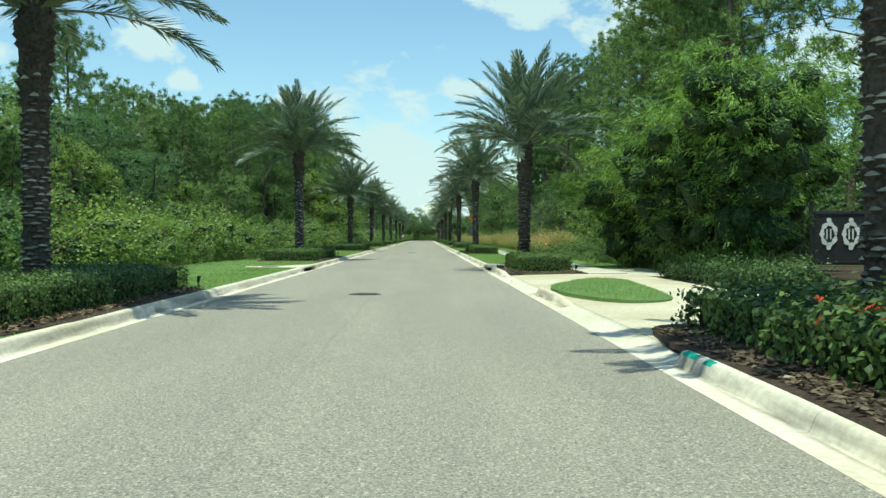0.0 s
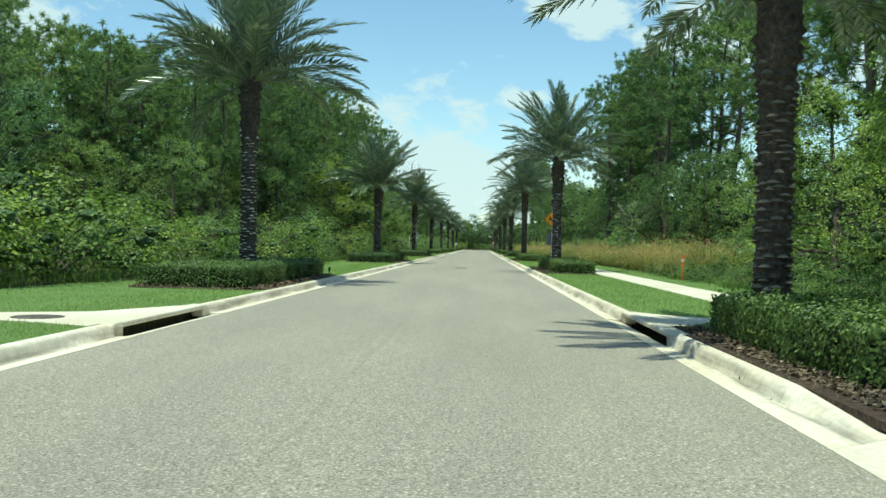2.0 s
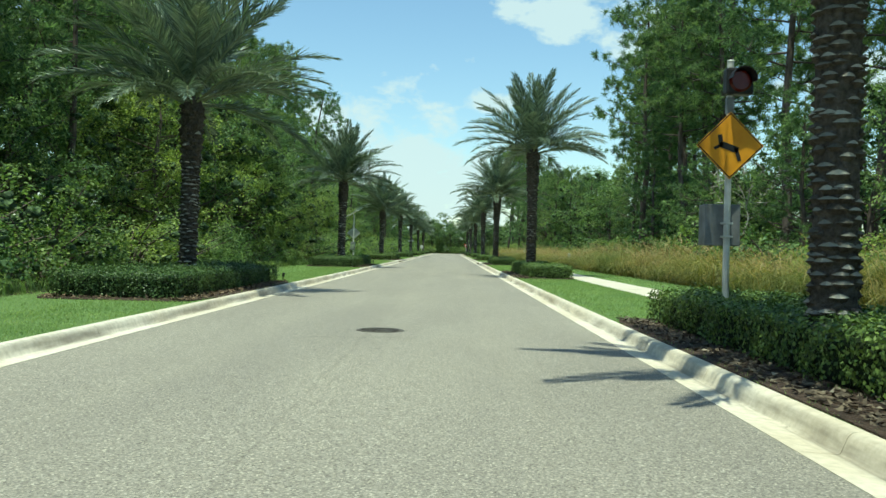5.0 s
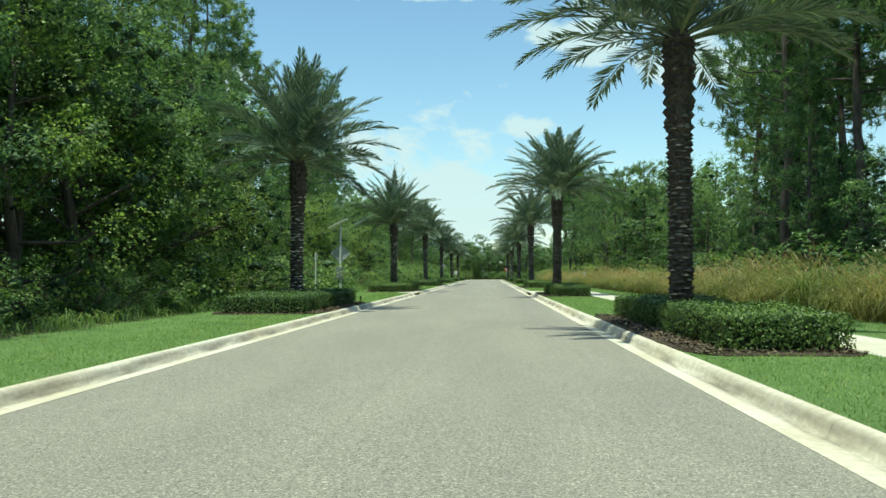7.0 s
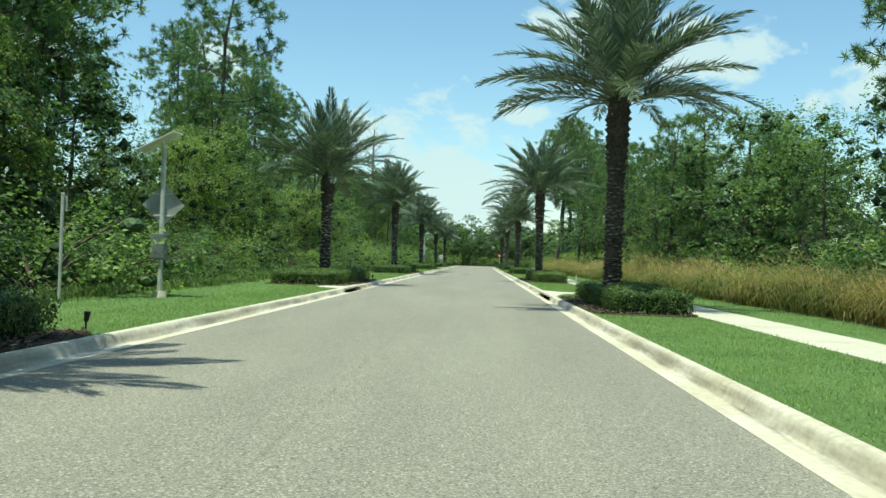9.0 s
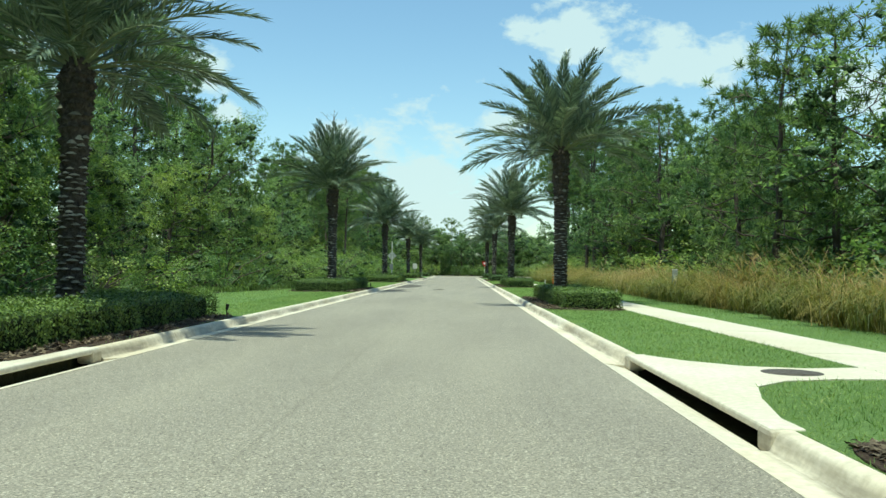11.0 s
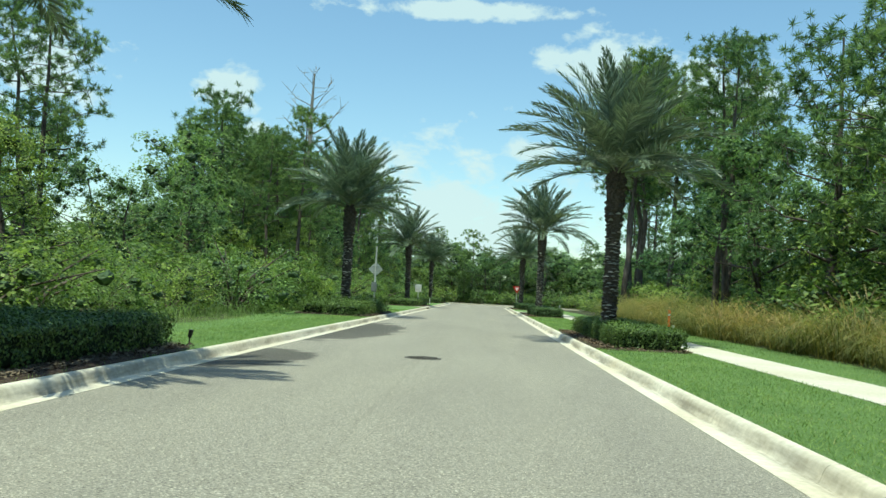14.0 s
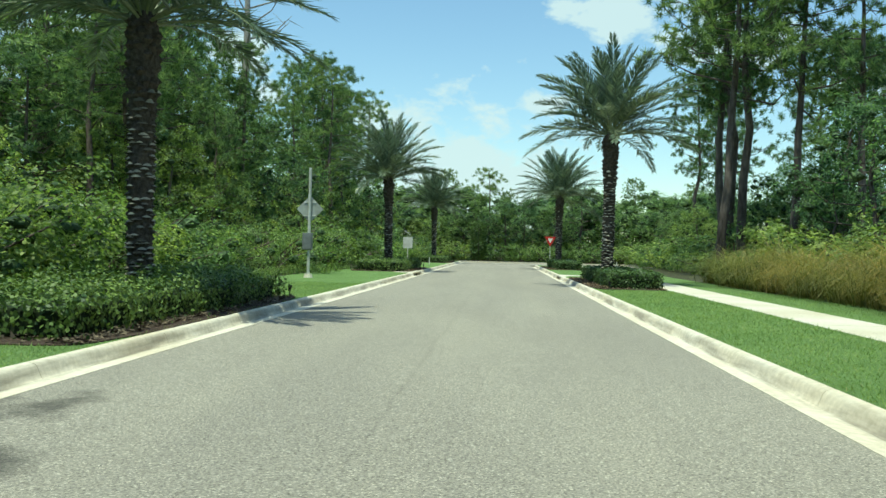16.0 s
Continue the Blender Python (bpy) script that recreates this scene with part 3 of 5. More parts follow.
def build_lawns():
    left = [(-CURB_BACK - 0.006, ROAD_START), (-CURB_BACK - 0.006, BEND_FAR - 1)] + [(x - left_edge(y), y) for x, y in wavy(0.0, 0.9, ROAD_START, BEND_FAR - 1, 2.0, 1.0)[::-1]]
    slab("lawn_left", left, LAWN_TOP, 0.06, LAWN, None, "mown green lawn verge along the kerb", "lawn", "structure")
    slab("lawn_right", [(CURB_BACK + 0.006, 27.31), (PAVE_IN - 0.01, 27.31), (PAVE_IN - 0.01, 262), (CURB_BACK + 0.006, 262)], LAWN_TOP, 0.06, LAWN, None, "mown green lawn strip between kerb and pavement", "lawn", "structure")
    right = [(PAVE_OUT + 0.01, 31.5), (PAVE_OUT + 0.01, 262)] + wavy(9.2, 0.3, 31.5, 262, 2.0, 5.0)[::-1]
    slab("lawn_strip", right, LAWN_TOP, 0.06, LAWN, None, "narrow mown lawn strip behind the pavement", "lawn", "structure")
    slab("lawn_entrance", [(CURB_BACK + 0.006, ROAD_START), (PAVE_IN - 0.01, ROAD_START), (PAVE_IN - 0.01, 8.71), (CURB_BACK + 0.006, 8.71)], LAWN_TOP, 0.06, LAWN, None, "mown green lawn strip before the entrance", "lawn", "structure")


def build_pavement():
    walk_way = thing("pavement", "pale concrete pavement of square-jointed slabs", "pavement", kind="structure")
    bm = bmesh.new()
    bm_box(bm, (PAVE_OUT - PAVE_IN, 1.512, 0.10), (0, 0, -0.05), bevel=0.006)
    me = bpy.data.meshes.new("paving_slab")
    bm.to_mesh(me)
    bm.free()
    me.materials.append(CONCRETE)
    for i in range(155):
        child("paving_slab", me, walk_way, "", pose(6.65, 27.8 + 0.76 + i * 1.52, 0.134 + rng.uniform(-0.003, 0.003)))
    for i in range(8):
        child("paving_slab", me, walk_way, "", pose(6.65, 7.9 - i * 1.52, 0.134))


def rounded(points, times=3):
    """Cuts the corners of an outline again and again until it flows."""
    p = np.array(points, float)
    for _ in range(times):
        n = np.roll(p, -1, 0)
        p = np.stack([p * 0.75 + n * 0.25, p * 0.25 + n * 0.75], 1).reshape(-1, 2)
    return [tuple(c) for c in p]


ISLAND = rounded([(4.35, 15.3), (5.4, 15.5), (5.75, 17.4), (6.1, 21.2), (6.3, 23.6), (5.6, 24.3), (4.6, 22.4), (3.72, 20.1), (3.70, 17.6)])


def inside(points, outline):
    """Which points lie inside an outline seen from above."""
    got, o = np.zeros(len(points), bool), np.array(outline)
    for (x0, y0), (x1, y1) in zip(o, np.roll(o, -1, 0)):
        if y0 != y1:
            cross = (points[:, 1] > y0) != (points[:, 1] > y1)
            got ^= cross & (points[:, 0] < x0 + (points[:, 1] - y0) * (x1 - x0) / (y1 - y0))
    return got


def build_entrance():
    drive = thing("driveway", "broad pale concrete entrance apron with sawn joints", "driveway", kind="structure")
    for x0, x1 in ((3.636, 5.6), (5.61, 7.5), (7.51, 9.4)):
        for y0, y1 in ((8.72, 13.3), (13.31, 17.9), (17.91, 22.5), (22.51, 27.3)):
            if x0 > 7.5 and 17 < y0 < 22:
                continue
            if x0 > 7.5 and y0 > 22:
                y0 = 25.8
            bm = bmesh.new()
            z0 = 0.068 if x0 < 4 else 0.122
            q = [bm.verts.new(c) for c in ((x0, y0, z0), (x1, y0, 0.122), (x1, y1, 0.122), (x0, y1, z0))]
            bm.faces.new(q)
            low = [bm.verts.new((v.co.x, v.co.y, -0.05)) for v in q]
            for i in range(4):
                bm.faces.new((q[i], low[i], low[(i + 1) % 4], q[(i + 1) % 4]))
            bmesh.ops.recalc_face_normals(bm, faces=bm.faces[:])
            part("apron_slab", bm, DRIVE_CONCRETE, drive)
    slab("side_path", [(9.41, 13.6), (24.0, 17.0), (24.0, 18.6), (9.41, 17.6)], 0.126, 0.1, CONCRETE, drive)
    slab("far_path", [(7.306, 27.31), (9.4, 27.31), (8.6, 31.4), (7.306, 31.4)], 0.124, 0.1, CONCRETE, drive)
    isle = thing("grass_island", "low grass island flush with the concrete apron", "island", kind="structure")
    slab("turf", ISLAND, 0.148, 0.12, LAWN, isle, "mown green turf")
    for y0, n in ((7.78, 0.22), (8.24, 0.42)):
        bm = bmesh.new()
        a, b = np.array([3.486, 3.511, 3.56]), np.array([0.099, 0.1245, 0.1365])
        for i in range(2):
            bm.faces.new([bm.verts.new(c) for c in ((a[i], y0, b[i]), (a[i + 1], y0, b[i + 1]), (a[i + 1], y0 + n, b[i + 1]), (a[i], y0 + n, b[i]))])
        tagged(part("paint_mark", bm, TEAL, None), "teal utility marking paint sprayed on the kerb", "paint mark", "utility marks")


# ---- plants ----
def tufts(at, way, length, width, r):
    """Three-cornered needles."""
    n = len(at)
    s = unit(np.cross(way, r.normal(size=(n, 3)))) * width[:, None] / 2
    v = np.stack([at - s, at + s, at + way * length[:, None]], 1).reshape(-1, 3)
    return v, np.arange(n * 3).reshape(-1, 3)


def frond_mesh(name, length, bend, pairs):
    """A feather frond along +x that arches down; two rows of stiff leaflets set in a V."""
    s = np.linspace(0, 1, 9)
    ang = -bend * s ** 1.25
    step = length / 8
    x = np.concatenate([[0], np.cumsum(np.cos(ang[:-1]) * step)])
    z = np.concatenate([[0], np.cumsum(np.sin(ang[:-1]) * step)])
    spine = np.stack([x, 0 * x, z], 1)
    stem = tube(spine, 0.028 * (1 - s) + 0.005, 3)
    t = np.linspace(0.17, 0.99, pairs)
    t = np.repeat(t, 2) + rng.normal(0, 0.004, pairs * 2)
    side = np.tile([1.0, -1.0], pairs)
    at = np.stack([np.interp(t, s, spine[:, k]) for k in range(3)], 1)
    a = np.interp(t, s, ang)
    ahead = np.stack([np.cos(a), 0 * a, np.sin(a)], 1)
    up = np.stack([-np.sin(a), 0 * a, np.cos(a)], 1)
    lean = np.radians(56 - 24 * t + rng.normal(0, 6, len(t)))
    vee = np.radians(28 + rng.normal(0, 14, len(t)))
    out = np.stack([0 * t, side, 0 * t], 1)
    way = ahead * np.cos(lean)[:, None] + np.sin(lean)[:, None] * (out * np.cos(vee)[:, None] + up * np.sin(vee)[:, None])
    way[:, 2] -= 0.10
    size = 0.66 * np.clip(np.sin(np.pi * (0.12 + 0.8 * t)), 0.25, 1) * rng.uniform(0.85, 1.1, len(t))
    across = np.cross(way, up)
    w = unit(across) * rng.uniform(0.019, 0.029, (len(t), 1))
    a0, reach = at + unit(way) * 0.02, unit(way) * size[:, None]
    sag = np.c_[np.zeros((len(t), 2)), rng.uniform(0.01, 0.07, len(t))]
    lv = np.stack([a0, a0 + reach * 0.38 - w, a0 + reach - sag, a0 + reach * 0.38 + w], 1).reshape(-1, 3)
    lf = np.arange(len(lv)).reshape(-1, 4) + len(stem[0])
    return mesh_of(name, np.concatenate([stem[0], lv]), [stem[1], lf], [FROND, RACHIS], np.r_[np.ones(len(stem[1]), int), np.zeros(len(lf), int)])


def palm_trunk_meshes(name, height, cut):
    zs = np.linspace(-0.05, height, 24)
    r = 0.205 + 0.03 * np.exp(-((zs / 0.5) ** 2)) + 0.075 * np.clip((zs - height * 0.62) / (height * 0.3), 0, 1) - 0.09 * np.clip((zs - height + 0.35) / 0.35, 0, 1)
    core = tube(np.stack([0 * zs, 0 * zs, zs], 1), r, 18)
    vs, fs = [], []
    k = 0
    row, z = 0, 0.42
    while z < height - 0.1:
        high = z > height * 0.66
        count = 8
        size = (0.20, 0.20, 0.080) if high else (0.18, 0.108, 0.060)
        rr = np.interp(z, zs, r)
        for i in range(count):
            if rng.uniform() < 0.14:
                continue
            a = 2 * math.pi * (i + 0.5 * (row % 2)) / count + rng.normal(0, 0.12)
            w, h, d = (q * rng.uniform(0.72, 1.2) for q in size)
            c, s = math.cos(a), math.sin(a)
            zz = z + rng.normal(0, 0.022) + (0.03 if not high else 0.06) * math.sin(a + row)
            # a stub that juts out under a lens-shaped cut
            rim = [(-0.5, 0.15, 0.06), (-0.28, 0.80, 0.02), (0.0, 1.0, 0.0), (0.28, 0.80, 0.02), (0.5, 0.15, 0.06), (0.24, 0.30, 0.32), (0.0, 0.35, 0.40), (-0.24, 0.30, 0.32)]
            local = [(w * p, d * q, zz + h * e) for p, q, e in rim] + [(w * p, -0.03, zz + h * e) for p, e in ((-0.52, -0.1), (-0.2, -0.6), (0.2, -0.6), (0.52, -0.1), (0.3, 0.62), (-0.3, 0.62))]
            vs += [((rr + q) * c - p * s, (rr + q) * s + p * c, e) for p, q, e in local]
            fs += [tuple(k + j for j in face) for face in ((0, 1, 2, 6), (2, 3, 4, 6), (4, 5, 6, 6), (6, 7, 0, 0), (8, 9, 1, 0), (9, 10, 3, 1), (10, 11, 4, 3), (4, 11, 12, 5), (0, 7, 13, 8), (7, 5, 12, 13))]
            k += 14
        z += 0.16 if high else 0.098
        row += 1
    fs = [f[:3] if f[2] == f[3] else f for f in fs]
    slots = np.tile([1, 1, 1, 1, 0, 0, 0, 0, 0, 0], len(fs) // 10)
    tops = np.array(vs)[[f[0] for f in fs], 2] + np.repeat(rng.normal(0, 0.3, len(fs) // 10), 10) > height * 0.72
    slots[tops] = 0
    return mesh_of(name, *core, TRUNK, smooth=True), mesh_of("scaly_bark", np.array(vs), [np.array([f for f in fs if len(f) == 4]), np.array([f for f in fs if len(f) == 3])], [TRUNK, cut], np.r_[slots[[len(f) == 4 for f in fs]], slots[[len(f) == 3 for f in fs]]])


FRONDS = [frond_mesh("frond", 3.45, 0.52, 66), frond_mesh("frond", 3.6, 0.80, 68), frond_mesh("frond", 3.6, 0.92, 68)]
TRUNK_HEIGHTS = (4.7, 5.1, 5.4, 5.7)
PALM_TRUNKS = [palm_trunk_meshes("trunk", h, BOOT) for h in TRUNK_HEIGHTS]
WORN_TRUNKS = {32.9: palm_trunk_meshes("trunk", 4.7, WORN_BOOT), 96.0: palm_trunk_meshes("trunk", 5.7, WORN_BOOT), 124.8: palm_trunk_meshes("trunk", 5.4, WORN_BOOT)}
# which of those heights each palm has grown to, by its place along the road
PALM_KINDS = {15.05: 1, 46.5: 3, 77.8: 0, 108.9: 1, 140.0: 0, 171.0: 2, 202.2: 1, 236.0: 1, 32.9: 0, 64.2: 2, 96.0: 3, 124.8: 2, 155.4: 2, 187.2: 1, 220.8: 3, 250.0: 1, 8.4: 1}


def build_palm(x, y, kind, seed):
    r = np.random.default_rng(seed)
    height = TRUNK_HEIGHTS[kind]
    palm = thing("date_palm", "date palm with scaly trunk and grey-green fronds above a hedge", "palm tree", "palms along the road", pose(x, y, LAWN_TOP, r.normal(0, 0.8), r.normal(0, 0.8), r.uniform(0, 360)))
    bole, scales = WORN_TRUNKS.get(y, PALM_TRUNKS[kind])
    trunk = child("trunk", bole, palm)
    child("scaly_bark", scales, trunk)
    count = 60
    for i in range(count):
        u = (i + 0.5) / count
        elev = 86 - 78 * u ** 0.92 + r.normal(0, 6)
        az = i * 137.508 + r.normal(0, 10)
        kind_of = 0 if u < 0.4 else (1 if u < 0.75 else 2)
        m = pose(0, 0, height + 0.14 - 0.34 * u) @ pose(0, 0, 0, 0, 0, az) @ pose(0.08 + 0.06 * u, 0, 0, 0, -elev, 0) @ pose(0, 0, 0, r.normal(0, 14), 0, 0)
        child("frond", FRONDS[kind_of], palm, "", m @ Matrix.Scale(r.uniform(0.82, 1.04), 4))
    return palm


def hedge_meshes(lx, ly, h, count, seed, big=1.0, loose=1.0):
    """A clipped box hedge: a near-black core for the shade within, and small leaves that lie along its uneven top and
    sides.
    """
    r = np.random.default_rng(seed)
    bm = bmesh.new()
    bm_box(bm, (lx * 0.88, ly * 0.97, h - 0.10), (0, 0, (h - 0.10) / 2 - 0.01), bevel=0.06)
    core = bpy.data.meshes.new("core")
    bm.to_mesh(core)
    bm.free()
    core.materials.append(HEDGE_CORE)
    area = np.array([lx * ly, ly * h, ly * h, lx * h, lx * h])
    which = r.choice(5, count, p=area / area.sum())
    p = r.uniform(-0.5, 0.5, (count, 3))
    p[:, 2] += 0.5
    n = np.zeros((count, 3))
    for k, (axis, value) in enumerate(((2, 1.0), (0, 0.5), (0, -0.5), (1, 0.5), (1, -0.5))):
        p[which == k, axis] = value
        n[which == k, axis] = 1.0 if value > 0 else -1.0
    p = p * (lx, ly, h)
    # rounded shoulders; the bushes of which it is grown swell out one by one
    q = np.stack([p[:, 0] / (lx / 2), p[:, 1] / (ly / 2)], 1)
    drop = np.clip(np.maximum(np.abs(q[:, 0]) ** 9, np.abs(q[:, 1]) ** 40), 0, 1)
    p[:, 2] *= 1 - 0.10 * drop
    n = unit(n + (which == 0)[:, None] * np.c_[q[:, 0] ** 7, q[:, 1] ** 31, np.zeros(count)])
    bump = np.array([noise.noise(Vector(c) * 0.9) * 0.15 + noise.noise(Vector(c) * 2.6) * 0.10 * loose for c in p])
    bump[which == 0] *= 0.6 * loose
    p += n * (bump + r.normal(-0.03, 0.040 * loose, count))[:, None]
    p[:, 2] = np.maximum(p[:, 2], 0.03)
    # leaves thin towards the foot, so the core painted as shade shows there
    keep = r.uniform(size=count) < np.clip(0.30 + p[:, 2] / (h * 0.5), 0, 1)
    p, n, count = p[keep], n[keep], int(keep.sum())
    face = unit(n + r.normal(0, 0.42, (count, 3)))
    way = unit(np.cross(face, r.normal(size=(count, 3))))
    across = unit(np.cross(face, way)) * (big * r.uniform(0.013, 0.020, count))[:, None]
    tip = way * (big * r.uniform(0.036, 0.060, count))[:, None]
    v = np.stack([p, p + tip * 0.45 + across, p + tip, p + tip * 0.45 - across], 1).reshape(-1, 3)
    return core, mesh_of("foliage", v, np.arange(count * 4).reshape(-1, 4), HEDGE_LEAF)


def bed_outline(cx, cy, hx, hy, seed, square=1.0):
    """A long bed with soft corners and a slightly wandering edge."""
    got = []
    for a in np.linspace(0, 2 * np.pi, 56, endpoint=False):
        c, s = math.cos(a), math.sin(a)
        p, q = hx * math.copysign(abs(c) ** (0.22 * square), c), hy * math.copysign(abs(s) ** (0.3 * square), s)
        w = noise.noise(Vector((p * 1.1, q * 0.9, seed * 3.7)))
        got.append((cx + p + 0.10 * w * c, cy + q + 0.25 * w * s))
    return got


def mulch_meshes(lx, ly, seed):
    """Loose bark and leaves, thickest along the rim of a bed where they show."""
    r = np.random.default_rng(seed)
    n = 5200
    rim = 1 - np.abs(r.normal(0, 0.28, n))
    at = np.stack([np.where(r.uniform(size=n) < 0.5, -1, 1) * rim * lx / 2, r.uniform(-ly / 2, ly / 2, n), r.uniform(0.0, 0.04, n)], 1)
    ends = np.arange(n) % 5 == 0
    at[ends, 1], at[ends, 0] = np.sign(at[ends, 1]) * rim[ends] * ly / 2, r.uniform(-lx / 2, lx / 2, ends.sum())
    way = unit(r.normal(size=(n, 3)) * (1, 1, 0.2))
    side = unit(np.cross(way, r.normal(0, 0.25, (n, 3)) + (0, 0, 1.0))) * r.uniform(0.014, 0.036, (n, 1))
    v = np.stack([at - side, at + side, at + way * r.uniform(0.04, 0.10, (n, 1))], 1).reshape(-1, 3)
    return mesh_of("bark_litter", v, np.arange(n * 3).reshape(-1, 3), LITTER)


def tree_limbs(height, start, spread, count, r, lift=0.35, base=0.16, lean=0.4):
    """Trunk and limbs; also the ends at which foliage sits."""
    z = np.linspace(0, height, 9)
    bend = np.cumsum(r.normal(0, lean * 0.16, (9, 2)), 0)
    bend -= bend[0]
    line = np.stack([bend[:, 0], bend[:, 1], z - 0.1], 1)
    pieces, ends = [tube(line, base * (1 - 0.85 * (z / height) ** 1.3), 8)], []
    for i in range(count):
        u = start + (1 - start) * (i + r.uniform(0.2, 0.8)) / count
        root = np.array([np.interp(u * height, z, line[:, k]) for k in range(3)])
        az = i * 2.4 + r.normal(0, 0.4)
        reach = spread * (0.45 + 0.55 * math.sin(math.pi * min(1, 0.25 + 0.8 * (u - start) / (1 - start)))) * r.uniform(0.7, 1.15)
        tip = root + np.array([math.cos(az), math.sin(az), lift + r.normal(0, 0.12)]) * reach
        mid = (root + tip) / 2 + r.normal(0, 0.08 * reach, 3) - (0, 0, 0.06 * reach)
        pieces.append(tube([root, mid, tip], [base * 0.42 * (1.1 - u), base * 0.26 * (1.1 - u), 0.015], 4))
        ends += [(tip, reach), ((mid + tip) / 2, reach)]
        for _ in range(2):
            twig = mid + (tip - mid) * r.uniform(0.2, 0.8)
            out = twig + unit(r.normal(size=3) + (0, 0, 0.4)) * reach * 0.35
            pieces.append(tube([twig, out], [0.028, 0.012], 3))
            ends.append((out, reach))
    ends.append((line[-1], spread * 0.5))
    return joined(pieces), ends


def clump_shapes(centres, radii, flat, r, simple=False):
    """The closed inside of leafy clumps: lumpy low shapes, corners and faces."""
    g = (1 + math.sqrt(5)) / 2
    ico = unit(np.array([(-1, g, 0), (1, g, 0), (-1, -g, 0), (1, -g, 0), (0, -1, g), (0, 1, g), (0, -1, -g), (0, 1, -g), (g, 0, -1), (g, 0, 1), (-g, 0, -1), (-g, 0, 1)], float))
    tri = np.array([(0, 11, 5), (0, 5, 1), (0, 1, 7), (0, 7, 10), (0, 10, 11), (1, 5, 9), (5, 11, 4), (11, 10, 2), (10, 7, 6), (7, 1, 8), (3, 9, 4), (3, 4, 2), (3, 2, 6), (3, 6, 8), (3, 8, 9), (4, 9, 5), (2, 4, 11), (6, 2, 10), (8, 6, 7), (9, 8, 1)])
    if simple:
        ico = np.array([(1, 0, 0), (0, 1, 0), (-1, 0, 0), (0, -1, 0), (0, 0, 1), (0, 0, -1)], float)
        tri = np.array([(0, 1, 4), (1, 2, 4), (2, 3, 4), (3, 0, 4), (1, 0, 5), (2, 1, 5), (3, 2, 5), (0, 3, 5)])
    n, k = len(centres), len(ico)
    v = np.asarray(centres)[:, None] + ico[None] * (np.asarray(radii)[:, None, None] * r.uniform(0.55, 1.3, (n, k, 1))) * (1, 1, flat)
    return v.reshape(-1, 3), (np.arange(n)[:, None, None] * k + tri[None]).reshape(-1, 3)


def foliage(name, ends, per, size, leaf, width, r, materials, flat=0.7, droop=0.0, core=0.46, fine=False, sprays=6):
    """Leaves in dense sprays round the limbs' ends, facing outward and up, over a core of each clump coloured as its
    inner shade.
    """
    at, way, face, centres, radii = [], [], [], [], []
    for tip, reach in ends:
        s = size * r.uniform(0.7, 1.25)
        n = max(3, int(per * r.uniform(0.7, 1.3) / sprays))
        out = unit(r.normal(size=(sprays, 3)) + (0, 0, 0.35))
        heart = np.array(tip) + out * (s * r.uniform(0.30, 0.90, (sprays, 1))) * (1, 1, flat)
        d = unit(r.normal(size=(sprays, n, 3)) + out[:, None] * 0.5)
        p = heart[:, None] + d * (s * 0.40 * r.uniform(0.3, 1.0, (sprays, n, 1)) ** 0.5) * (1, 1, flat)
        f = unit(d * 0.6 + out[:, None] * 0.5 + (0, 0, 0.8) + r.normal(0, 0.35, (sprays, n, 3)))
        at.append(p.reshape(-1, 3))
        face.append(f.reshape(-1, 3))
        way.append(unit(unit(np.cross(face[-1], r.normal(size=(sprays * n, 3)))) - (0, 0, droop)))
        centres.append(np.array(tip))
        radii.append(s * core)
    at, way = np.concatenate(at), np.concatenate(way)
    n = len(at)
    s = unit(np.cross(way, np.concatenate(face))) * (width * r.uniform(0.4, 0.62, n))[:, None]
    tip = way * (leaf * r.uniform(0.7, 1.25, n))[:, None]
    if fine:
        fold = np.cross(unit(s), unit(tip)) * (width * 0.12)
        v, f = np.stack([at - tip * 0.5, at + s + fold, at + tip * 0.5, at - s + fold], 1).reshape(-1, 3), np.arange(n * 4).reshape(-1, 4)[:, [0, 1, 2, 0, 2, 3]].reshape(-1, 3)
    else:
        v, f = np.stack([at - s - tip * 0.35, at + s - tip * 0.35, at + tip * 0.65], 1).reshape(-1, 3), np.arange(n * 3).reshape(-1, 3)
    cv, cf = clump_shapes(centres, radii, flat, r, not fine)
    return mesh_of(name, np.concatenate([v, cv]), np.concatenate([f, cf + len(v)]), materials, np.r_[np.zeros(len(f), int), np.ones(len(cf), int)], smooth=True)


def needle_crown(name, ends, tufts_each, per, size, length, width, r):
    """Burrs of needles, crowded into plumes at the limbs' ends."""
    at, way = [], []
    for tip, reach in ends:
        s = size * r.uniform(0.7, 1.25)
        for sub in np.array(tip) + r.normal(0, s * 0.52, (tufts_each, 3)) * (1, 1, 0.5):
            d = unit(r.normal(size=(per, 3)) + (0, 0, 0.3))
            at.append(sub + d * 0.04)
            way.append(unit(d + r.normal(0, 0.15, (per, 3))))
    at, way = np.concatenate(at), np.concatenate(way)
    return mesh_of(name, *tufts(at, way, length * r.uniform(0.6, 1.2, len(at)), width * r.uniform(0.8, 1.2, len(at)), r), PINE_NEEDLE)


